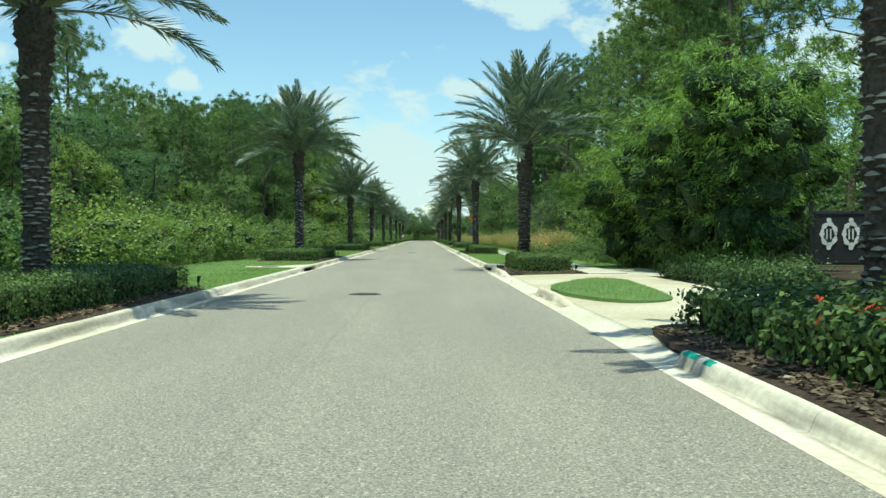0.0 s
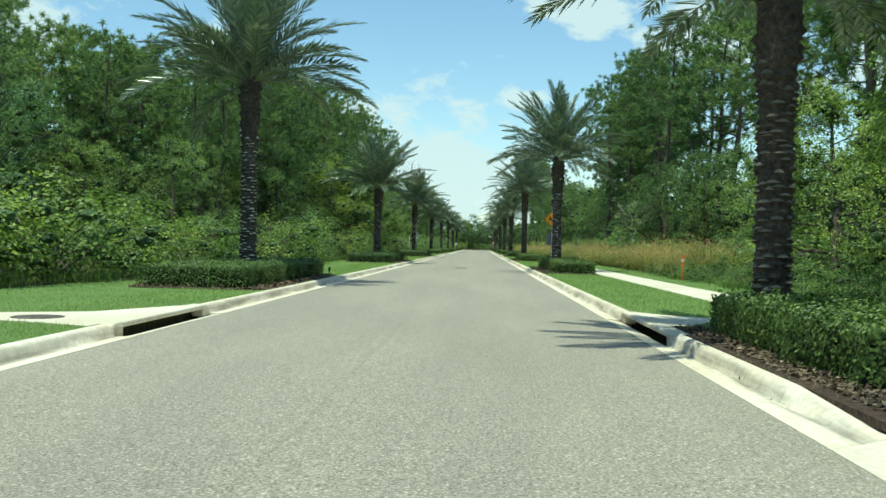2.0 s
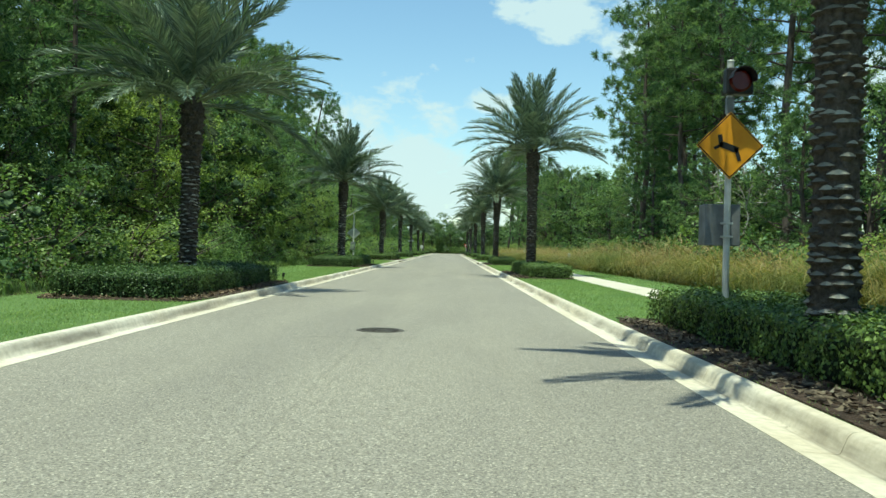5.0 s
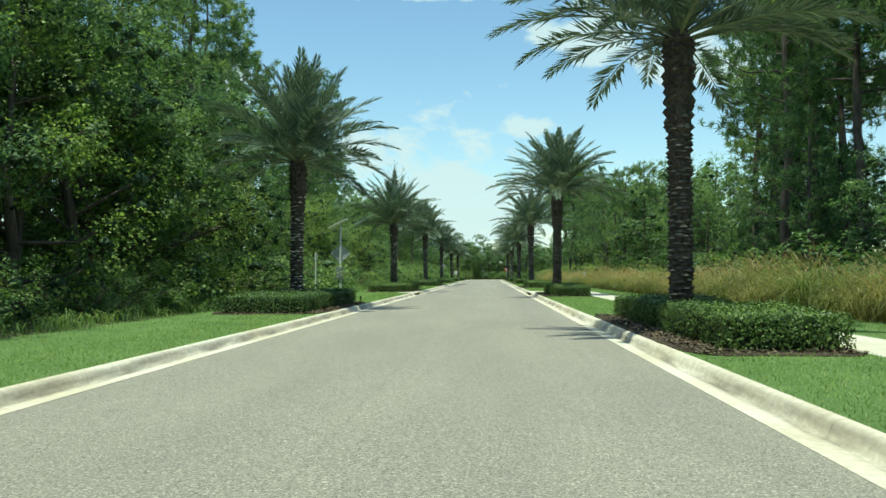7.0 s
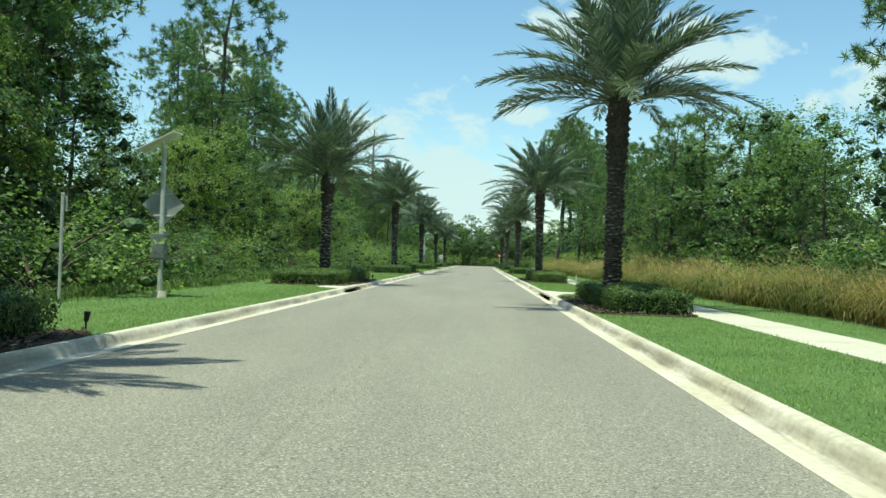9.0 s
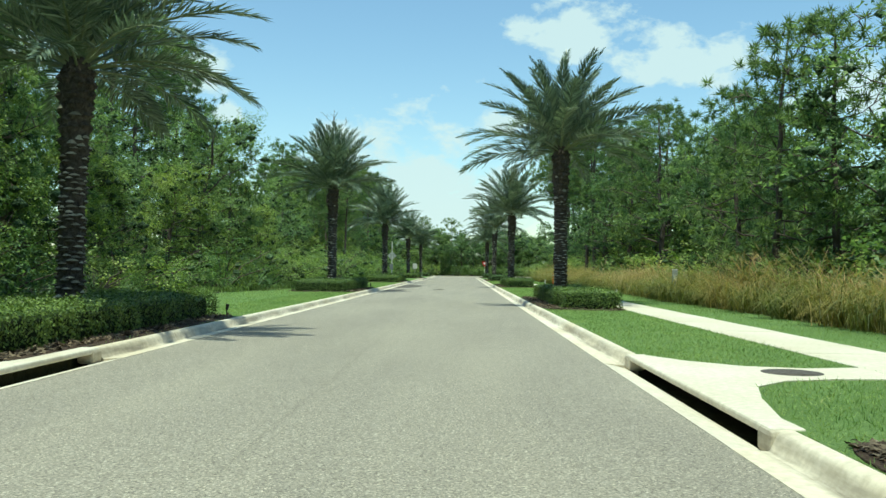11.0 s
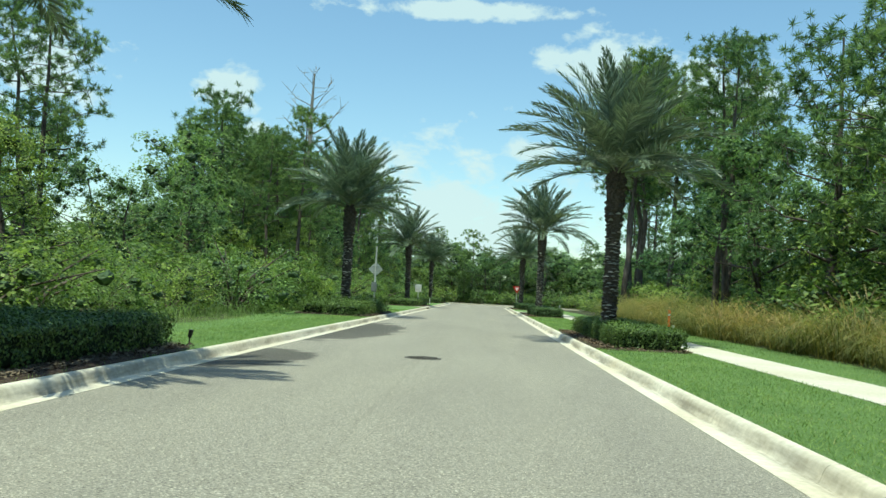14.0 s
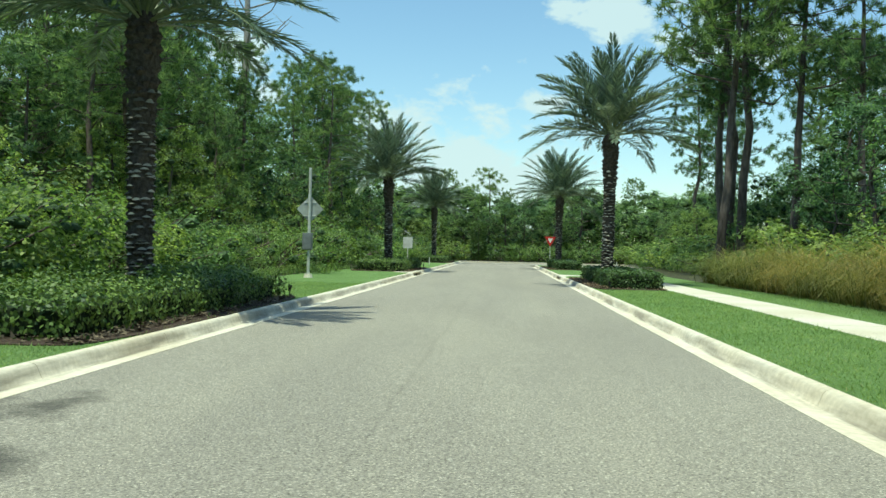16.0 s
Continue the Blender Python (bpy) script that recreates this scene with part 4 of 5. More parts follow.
def tree_proto(name, kind, seed):
    """One tree of a kind at the origin, under the ground's level until it is copied."""
    r = np.random.default_rng(seed)
    if kind == "pine":
        h = 17.0
        wood, ends = tree_limbs(h, 0.45, 3.1, 24, r, 0.30, 0.21, 0.9)
        crown = needle_crown("crown", ends, 4, 36, 0.85, 0.34, 0.048, r)
        label, cat = "tall slender pine with a bare lower trunk and tufted needles", "pine tree"
    elif kind == "young_pine":
        h = 8.5
        wood, ends = tree_limbs(h, 0.12, 2.2, 24, r, 0.25, 0.13, 0.4)
        crown = needle_crown("crown", ends[::2], 5, 34, 0.74, 0.30, 0.044, r)
        label, cat = "young bushy pine branched to the ground", "pine tree"
    elif kind == "full_pine":
        h = 13.0
        wood, ends = tree_limbs(h, 0.22, 3.6, 30, r, 0.30, 0.22, 0.7)
        crown = needle_crown("crown", ends, 4, 36, 0.95, 0.36, 0.054, r)
        label, cat = "dense dark pine with a broad rounded crown", "pine tree"
    elif kind in ("oak", "inner_oak"):
        h = 9.5
        wood, ends = tree_limbs(h, 0.22, 4.0, 16, r, 0.45, 0.22, 1.0)
        per, leaf, width = (215, 0.118, 0.088) if kind == "oak" else (94, 0.185, 0.145)
        crown = foliage("crown", ends, per, 1.2, leaf, width, r, [OAK_LEAF, SHADE_MASS], 0.75, core=0.25)
        label, cat = "broad-crowned leafy tree in dense woodland", "tree"
    elif kind == "far_oak":
        h = 9.5
        wood, ends = tree_limbs(h, 0.22, 4.2, 10, r, 0.45, 0.22, 1.0)
        crown = foliage("crown", ends, 90, 1.7, 0.34, 0.28, r, [OAK_LEAF, SHADE_MASS], 0.8, core=0.5)
        label, cat = "broad-crowned leafy tree deep in the woodland", "tree"
    elif kind in ("vine_tree", "inner_vine"):
        h = 7.0
        wood, ends = tree_limbs(h, 0.08, 3.2, 20, r, 0.25, 0.18, 0.9)
        per, leaf, width = (205, 0.100, 0.080) if kind == "vine_tree" else (88, 0.155, 0.130)
        crown = foliage("crown", ends, per, 1.05, leaf, width, r, [BRIGHT_LEAF, SHADE_MASS], 0.8, 0.4, core=0.25)
        label, cat = "low tree overgrown with bright green vines", "tree"
    tree = thing(name, label, cat, "woodland trees", pose(0, 0, 0))
    child("trunk", mesh_of("trunk", *wood, BARK, smooth=True), tree)
    child("crown", crown, tree)
    return tree


def shrub_proto(kind, seed, fine=True):
    r = np.random.default_rng(seed)
    spread, h, n = {"wild": (1.9, 2.4, 2100), "vine": (2.1, 2.0, 2100), "soft": (1.5, 1.9, 2900)}[kind]
    stems, ends = [], []
    for i in range(11):
        az, reach = i * 2.4, spread * r.uniform(0.35, 1.0)
        tip = np.array([math.cos(az) * reach, math.sin(az) * reach, h * r.uniform(0.45, 1.0) * (1.15 - 0.5 * reach / spread)])
        stems.append(tube([(0, 0, -0.05), tip * (0.4, 0.4, 0.6), tip], [0.04, 0.025, 0.01], 4))
        ends += [(tip * (1, 1, 0.85), 1), (tip * (0.85, 0.85, 0.4), 1)]
    leaf = {"wild": (0.125, 0.090), "vine": (0.135, 0.110), "soft": (0.22, 0.026)}[kind]
    if fine:
        n, leaf = int(n * 1.8), (leaf[0] * 0.64, leaf[1] * 0.60)
    mat = {"wild": SHRUB_LEAF, "vine": BRIGHT_LEAF, "soft": SHRUB_LEAF}[kind]
    label = {"wild": "dense wild shrub at the edge of the woods", "vine": "mound of bright green vines over undergrowth", "soft": "feathery green bush at the lawn's edge"}[kind]
    shrub = thing("shrub", label, "shrub", "woodland undergrowth")
    child("stem", mesh_of("stem", *joined(stems), BARK), shrub)
    child("foliage", foliage("foliage", ends, n // len(ends), spread * 0.40, *leaf, r, [mat, SHADE_MASS], 0.75, 0.25, core=0.10 if kind == "soft" else 0.18, fine=fine and kind != "soft"), shrub)
    return shrub


def reeds(spots, blades, height, seed, name, seeds=0.06, blade=None, low_before=None):
    """Arching blades of tall grass in clumps, as one mass; some blades end in a pale seed plume."""
    r = np.random.default_rng(seed)
    n = len(spots) * blades
    tall = np.repeat(r.uniform(0.72, 1.1, len(spots)) * [0.95 + 0.42 * noise.noise(Vector((p[0] * 0.5, p[1] * 0.33, seed))) for p in spots], blades)
    if low_before is not None:
        tall *= np.where(np.repeat(np.asarray(spots)[:, 0], blades) < low_before, 0.74, 1.0) * np.where(np.repeat(np.asarray(spots)[:, 1], blades) > 195, 1.2, 1.0)
    root = np.repeat(np.asarray(spots), blades, 0) + np.c_[r.normal(0, 0.22, (n, 2)), np.zeros(n)]
    az, h = r.uniform(0, 2 * np.pi, n), height * tall * r.uniform(0.45, 1.1, n)
    # the outer blades fall towards the light over the road
    az = np.where(r.uniform(size=n) < 0.5, np.pi + r.normal(0, 0.9, n), az)
    plume = r.uniform(size=n) < seeds * np.repeat([(0.2 if p[1] > 195 else 1.0) * min(2.0, max(0.15, 1 + 2.4 * noise.noise(Vector((p[0] * 0.3, p[1] * 0.11, 7.0))))) for p in spots], blades)
    out = np.stack([np.cos(az), np.sin(az), 0 * az], 1)
    lean = np.where(plume, r.uniform(0.15, 0.8, n), r.uniform(0.5, 1.5, n)) * h
    end = np.where(plume, r.uniform(0.62, 0.86, n), r.uniform(0.05, 0.60, n))
    rise = np.where(plume, r.uniform(1.0, 1.5, n), r.uniform(1.5, 2.1, n))
    side = np.stack([-np.sin(az), np.cos(az), 0 * az], 1) * (r.uniform(0.006, 0.012, n) * np.where(plume, 0.9, 1.0))[:, None]

    def along(u):
        return root + out * (lean * u ** 1.5)[:, None] + np.c_[np.zeros((n, 2)), h * (rise * u - (rise - end) * u * u)]

    first = np.where(plume, 0.74, 0.0)
    foot, low, high, tip = along(first), along(first + (1 - first) * 0.36), along(first + (1 - first) * 0.70), along(np.ones(n))
    v = np.stack([foot - side, foot + side, low + side, low - side, high + side * 0.8, high - side * 0.8, tip], 1).reshape(-1, 3)
    k = np.arange(n)[:, None] * 7
    return mesh_of(name, v, [k + [[0, 1, 2, 3]], k + [[3, 2, 4, 5]], k + [[5, 4, 6]]], [blade or REED, REED_SEED], np.r_[plume, plume, plume].astype(int))


def scatter(proto, x, y, scale, r, z=0.09, wide=1.0):
    ob = copy_thing(proto, pose(x, y, z, r.normal(0, 1.5), r.normal(0, 1.5), r.uniform(0, 360)))
    ob.scale = (scale * wide, scale * wide, scale)
    return ob


# ---- the place ----
build_ground()
build_road()
build_curb(-1, INLETS_LEFT, "curb_left")
build_curb(1, INLETS_RIGHT, "curb_right", [(8.7, 15.6), (19.7, 27.3)])
for k, (a, b) in enumerate(INLETS_LEFT):
    build_inlet(-1, a, b, LEFT_APRONS[k], k == 0)
for k, (a, b) in enumerate(INLETS_RIGHT):
    build_inlet(1, a, b, right_apron(b - a))
slab("curb_far", [(-3.86, 278.75), (60.0, 278.75), (60.0, 279.2), (-3.86, 279.2)], 0.15, 0.3, CURB_CONCRETE, None, "pale concrete kerb across the far side of the bend", "kerb", "structure")
build_lawns()
build_pavement()
build_entrance()
for x, y in ((-0.3, 18.9), (0.02, 68.4), (-0.12, 177.0)):
    build_manhole(x, y)

# palms and their hedged beds
spots = [(-5.55, y) for y in PALMS_LEFT] + [(4.5 if y == PALMS_RIGHT[3] else 4.65, y) for y in PALMS_RIGHT] + [(5.40, 8.4)]
for k, (x, y) in enumerate(spots):
    build_palm(x, y, PALM_KINDS.get(y, 1), 40 + k)
HEDGES = {-1: hedge_meshes(2.5, 9.7, 0.50, 46000, 1), 1: hedge_meshes(1.7, 9.6, 0.52, 40000, 2)}
LOOSE_HEDGES = {-1: hedge_meshes(2.6, 9.7, 0.46, 26000, 6, 1.4, 2.2), 1: hedge_meshes(1.7, 9.6, 0.48, 18000, 5, 1.6, 1.9)}
FAR_HEDGES = {-1: hedge_meshes(2.5, 9.7, 0.52, 11000, 3, 1.7), 1: hedge_meshes(1.7, 9.6, 0.54, 11000, 4, 1.7)}
CHIPS = mulch_meshes(2.7, 10.4, 3)
for k, (x, y) in enumerate(spots):
    side = -1 if x < 0 else 1
    cx, cy, long = (-5.25, y - 0.7, 0.97) if side < 0 else (4.83, y + 0.4, 1.1)
    wide, hedge_long = 1.0, 0.0
    if side > 0 and y == PALMS_RIGHT[0]:
        cx, cy, long, hedge_long = 4.83, 30.75, 0.64, 0.48
    if side > 0 and y == PALMS_RIGHT[3]:
        cy, long = 126.0, 0.86
    if k == len(spots) - 1:
        cx, cy, wide, long = 5.0, 6.1, 1.2, 1.0
    bed_half = 1.62 if side < 0 else 1.22
    bed = slab("mulch_bed", bed_outline(cx, cy, bed_half * wide, 5.35 * long, k, 0.2 if hedge_long else (1.6 if wide > 1 else 1.0)), 0.139, 0.06, MULCH, None, "dark bark mulch bed beside the kerb", "mulch bed", "structure")
    child("bark_litter", CHIPS, bed, "", pose(cx, cy, 0.140) @ Matrix.Diagonal((bed_half * wide / 1.5, long * (0.86 if wide > 1 else 1), 1, 1)))
    hedge = thing("hedge", "low clipped green hedge round a palm's foot on dark mulch", "hedge", "clipped hedges", pose(cx + (0.20 if side > 0 else -0.10) - (0.16 if hedge_long else 0), cy + (0.3 if hedge_long else 0), 0.135, 0, 0, 180 * (k % 2)) @ Matrix.Diagonal((wide, hedge_long or long, 1, 1)))
    kit = HEDGES if -10 < y < 215 else FAR_HEDGES
    shade_core, greenery = (LOOSE_HEDGES if y in (8.4, 202.2) else kit)[side]
    child("core", shade_core, hedge)
    child("foliage", greenery, hedge)
    if k == len(spots) - 1:
        bloom = np.random.default_rng(23)
        for i in range(14):
            bm = bmesh.new()
            for a in range(5):
                c, s = math.cos(a * 1.257), math.sin(a * 1.257)
                bm.faces.new([bm.verts.new(v) for v in ((0, 0, 0), (0.028 * c - 0.014 * s, 0.028 * s + 0.014 * c, 0.016), (0.05 * c, 0.05 * s, 0.010), (0.028 * c + 0.014 * s, 0.028 * s - 0.014 * c, 0.016))])
            flower = part("blossom", bm, FLOWER, hedge, "orange-red five-petalled blossom")
            flower.matrix_basis = pose(bloom.normal(-0.62, 0.18), bloom.normal(0.4, 0.45), bloom.uniform(0.53, 0.60), bloom.normal(0, 25), bloom.normal(0, 25), bloom.uniform(0, 360))
# woods
r = np.random.default_rng(21)
PINES = [tree_proto("pine_tree", "pine", s) for s in (1, 2, 3, 4)]
YOUNG = [tree_proto("young_pine", "young_pine", s) for s in (5, 6)]
FULL = [tree_proto("pine_tree", "full_pine", s) for s in (31, 32)]
OAKS = [tree_proto("woodland_tree", "oak", s) for s in (7, 8, 9)]
FAR = [tree_proto("woodland_tree", "far_oak", s) for s in (12, 13)]
VINES = [tree_proto("vine_covered_tree", "vine_tree", s) for s in (10, 11)]
KINDS = ("wild", "wild", "vine", "vine", "soft")
SHRUBS = [shrub_proto(k, s) for s, k in enumerate(KINDS)]
FAR_SHRUBS = [shrub_proto(k, s + 20, False) for s, k in enumerate(KINDS)]
INNER = [tree_proto("woodland_tree", "inner_oak", s) for s in (14, 15, 16)]
INNER_VINES = [tree_proto("vine_covered_tree", "inner_vine", s) for s in (17, 18)]
# canopy by stretches along the road: from y, to y, near trees' size, inner trees' size, pines' size, share of pines, nearest pine
STRETCHES = {
    -1: [(2, 30, 0.55, 0.72, 0.92, 0.6, 9), (30, 58, 0.60, 0.74, 0.52, 1.0, 6), (58, 88, 0.7, 0.85, 0.9, 1.6, 3), (88, 138, 1.1, 1.3, 0.98, 1.2, 3), (138, 186, 0.85, 0.75, 1.0, 0.9, 6), (186, 211, 0.0, 0.78, 0.8, 0.12, 18), (212, 232, 0.8, 0.9, 0.72, 1.2, 2), (232, 284, 0.8, 0.9, 1.0, 1.3, 3)],
    1: [(45, 60, 0.8, 0.8, 1.25, 1.6, 2.5), (60, 146, 0.72, 0.72, 1.25, 1.15, 2.0), (146, 163, 0.95, 1.1, 0.66, 0.5, 3), (163, 176, 0.6, 0.62, 0.66, 0.5, 6), (176, 212, 0.95, 1.1, 0.66, 0.5, 3), (212, 236, 0.0, 0.5, 0.85, 0.8, 10), (236, 284, 0.6, 0.75, 1.05, 0.7, 6)],
}
for side in (-1, 1):
    edge = 8.8 if side < 0 else 13.4
    low, oaks, vines = (SHRUBS, OAKS, VINES) if side < 0 else (FAR_SHRUBS, INNER, INNER_VINES)
    for y in np.arange(3 if side < 0 else 44, 284, 2.7):
        pool = low if y < 235 else FAR_SHRUBS
        start = left_edge(y) + 1.5 if side < 0 else edge
        scatter(pool[r.integers(5)], side * (start + r.uniform(0, 1.8)), y + r.normal(0, 0.6), r.uniform(0.8, 1.4), r, wide=1.15)
    for y0, y1, near, inner, pine, share, back in STRETCHES[side]:
        for y in np.arange(y0, y1, 4.6):
            if near:
                near_kinds = (vines, oaks) if y < 225 else (INNER_VINES, INNER)
                pool = near_kinds[0] if r.uniform() < 0.5 else (YOUNG if r.uniform() < 0.3 else near_kinds[1])
                scatter(pool[r.integers(len(pool))], side * (edge + 3.0 + r.uniform(0, 2.5)), y + r.normal(0, 1.0), near * r.uniform(0.8, 1.12), r)
            else:
                scatter(low[2 + r.integers(2)], side * (edge + 3.0 + r.uniform(0, 2.5)), y + r.normal(0, 1.0), r.uniform(1.2, 1.7), r, wide=1.2)
                scatter(FAR_SHRUBS[r.integers(4)], side * (edge + 6.5 + r.uniform(0, 2.5)), y + r.normal(0, 1.0), r.uniform(1.3, 1.8), r, wide=1.2)
        for y in np.arange(y0, y1, 6.8):
            scatter(INNER[r.integers(3)], side * (edge + 7.5 + r.uniform(0, 4) + (5 if not near else 0)), y + r.normal(0, 1.8), inner * r.uniform(0.85, 1.15), r)
        for y in np.arange(y0, y1, 4.8 / max(1, share)):
            if r.uniform() < share:
                tall = pine * r.uniform(0.85, 1.08)
                if side < 0 and 48 < y < 110:
                    tall = min(tall, np.interp(y, (48, 57, 64, 110), (0.42, 0.55, 0.61, 0.92)))
                if side < 0 and 230 < y < 252:
                    tall = min(tall, 0.72)
                scatter(PINES[r.integers(4)], side * (edge + back + r.uniform(0, 8)), y + r.normal(0, 1.5), tall, r)
    for y in np.arange(0, 300, 9.0) if side < 0 else ():
        scatter(FAR[r.integers(2)], side * (edge + 17 + r.uniform(0, 8)), y + r.normal(0, 2), r.uniform(0.5, 0.75) * (1.25 if 66 < y < 138 else 1), r, wide=1.5)
# undergrowth and trees deep in the woods, which close the view between the trunks
for side, x in ((-1, 22.5), (1, 26.0)):
    for y in np.arange(4, 284, 5.6):
        scatter(FAR_SHRUBS[r.integers(4)], side * (x + r.uniform(0, 3)), y + r.normal(0, 0.8), r.uniform(1.5, 2.0), r, wide=1.3)
for y in np.arange(42, 290, 9.5):
    scatter(FAR[r.integers(2)], 31 + r.uniform(0, 5), y + r.normal(0, 2), r.uniform(0.6, 0.8), r, wide=1.3)
# single trees that stand out
for x, y, s in ((12.9, 238, 1.32), (14.6, 240, 1.36), (13.7, 243, 1.3), (16.2, 237, 1.22), (19.5, 236, 1.15), (15.2, 246, 1.38), (12.6, 206, 0.88), (13.4, 208, 0.9), (-17.5, 196, 0.74), (-19.5, 199, 0.78), (-17.0, 181, 0.95), (-19, 184, 0.9), (-20, 24, 1.0), (-23, 31, 0.95), (-25, 66, 0.98), (-26.5, 70, 0.92), (17, 118, 1.15), (15.5, 123, 1.2), (18.5, 127, 1.15), (16.2, 132, 1.1), (19, 137, 1.05), (17, 216, 0.85), (19, 222, 0.9)):
    scatter(PINES[r.integers(4)], x, y, s, r)
for x, y, s in ((10.4, 45.5, 0.75), (10.2, 40.5, 0.6), (10.8, 36.5, 0.6), (12.6, 38.5, 0.75), (26.0, 30.0, 0.8), (24.0, 41.0, 1.0), (19.5, 43.0, 0.9)):
    scatter(VINES[r.integers(2)], x, y, s, r)
for k, (x, y, s) in enumerate(((-11.0, 91.5, 1.0), (-11.6, 96.0, 1.1), (-11.0, 100.5, 1.05), (-11.5, 105.0, 1.15), (-11.0, 110.0, 1.0), (-11.4, 114.5, 1.05))):
    scatter((OAKS[k // 2] if k % 2 else VINES[k // 3]), x, y, s * (0.8 if k % 2 else 1.0), r)
for x, y, s in ((12.9, 158, 1.2), (14.6, 157, 1.25), (13.2, 163, 1.05)):
    scatter(YOUNG[r.integers(2)], x, y, s, r)
scatter(INNER[2], 14.2, 204, 0.95, r)
for k, (x, y, s) in enumerate(((-17.5, 221, 0.98), (-19.5, 225, 1.12), (-16.4, 227, 0.98), (-18.6, 231, 1.0), (-16.0, 234, 0.92), (-21.5, 229, 1.0), (16.6, 169, 0.60), (17.5, 175, 0.80), (-13.5, 150, 0.75), (-15.5, 154, 0.8), (-14.0, 179, 0.70), (15.0, 186, 0.93), (16.6, 191, 1.0), (14.6, 197, 0.95), (-15, 42, 0.54), (-16.5, 47, 0.54), (-15.5, 52, 0.54), (-17, 57, 0.67), (-15, 62, 0.74), (-16.5, 67, 0.82), (-15.5, 73, 0.9), (-17, 79, 0.98), (-15.5, 85, 1.06), (-16.5, 92, 1.12), (-15.5, 100, 1.18), (-16.5, 108, 1.24), (15.5, 79, 0.56), (15.0, 91, 0.58), (15.2, 105, 0.6), (15.4, 120, 0.7), (16.6, 128, 0.76), (-21, 60, 0.84), (-20.5, 66, 0.92), (-21.5, 72, 0.96), (-20.5, 80, 1.0), (-21.5, 90, 1.08))):
    scatter(FULL[k % 2], x, y, s, r)
for x, y, s in ((-14.5, 205.0, 0.60), (-17.2, 209.0, 0.66), (-12.9, 210.5, 0.56), (-20.0, 213.0, 0.74), (-15.8, 200.5, 0.54), (-18.5, 204.0, 0.62), (15.0, 214.0, 0.8), (17.0, 219.0, 0.9), (16.0, 224.5, 0.75)):
    scatter((INNER + INNER_VINES)[r.integers(5)], x, y, s, r)
for k, (x, y, s) in enumerate(((-10.2, 205.0, 1.5), (-10.9, 208.0, 1.6), (-10.1, 211.0, 1.4), (-11.5, 213.5, 1.3))):
    scatter(SHRUBS[2 + k % 2], x, y, s, r)
for y in np.arange(30.6, 35, 0.8):
    scatter(SHRUBS[r.integers(2)], 9.9 + r.normal(0, 0.25), y + r.normal(0, 0.2), r.uniform(0.24, 0.34), r, wide=1.3)
for y in np.arange(38, 61, 1.15):
    scatter(SHRUBS[(0, 1, 4)[r.integers(3)]], 9.15 + r.normal(0, 0.3), y + r.normal(0, 0.3), r.uniform(0.28, 0.46), r, wide=1.15)
for y in np.arange(44.5, 56, 1.9):
    scatter(SHRUBS[(0, 1, 4)[r.integers(3)]], 10.7 + r.normal(0, 0.3), y + r.normal(0, 0.3), r.uniform(0.5, 0.68), r, wide=1.15)
# trees closing the view beyond the bend
for x in np.arange(-18, 24, 2.6):
    scatter(FAR_SHRUBS[r.integers(4)], x, 283.5 + r.uniform(0, 2.5), r.uniform(0.8, 1.3), r)
for x in np.arange(-18, 26, 3.1):
    scatter((INNER + YOUNG + INNER_VINES)[r.integers(7)], x + r.normal(0, 1), 288 + r.uniform(0, 6), r.uniform(0.6, 0.85), r)
for x in np.arange(-24, 32, 5.0):
    scatter(FAR[r.integers(2)], x, 300 + r.uniform(0, 8), r.uniform(0.75, 0.95), r, wide=1.3)
scatter(YOUNG[0], -1.0, 291, 1.22, r)
for x in np.arange(-17, 22, 2.7):
    scatter(FAR[r.integers(2)], x + r.normal(0, 0.6), 297 + r.uniform(0, 3), r.uniform(0.55, 0.7), r, wide=1.25)
for y in (293, 303):
    for x in np.arange(-22, 28, 5.5):
        scatter(FAR_SHRUBS[r.integers(4)], x, y + r.uniform(0, 2), r.uniform(1.5, 1.9), r, wide=1.3)
for x in np.arange(-27, 32, 9.0):
    scatter(PINES[r.integers(4)], x + r.normal(0, 1.5), 302 + r.uniform(0, 12), r.uniform(0.5, 0.7), r)
for proto in PINES + FULL + YOUNG + FAR + OAKS + VINES + SHRUBS + FAR_SHRUBS + INNER + INNER_VINES:
    for ob in (*proto.children_recursive, proto):
        bpy.data.objects.remove(ob)


def bare_tree(x, y, height, spread=2.6, base=0.2, label="tall bare dead tree with bleached limbs above the woods"):
    """A dead tree: bleached trunk and limbs with no leaves."""
    q = np.random.default_rng(31)
    tree = thing("dead_tree", label, "tree", at=pose(x, y, 0.1))
    wood = tree_limbs(height, 0.62, spread, 20, q, 0.75, base, 0.8)[0]
    child("trunk", mesh_of("trunk", *wood, DEAD_WOOD, smooth=True), tree)


bare_tree(-17.4, 246.0, 22.0, 3.4, 0.50)
bare_tree(12.6, 92.5, 4.4, 1.7, 0.07, "low bleached bare branches behind the tall grass")


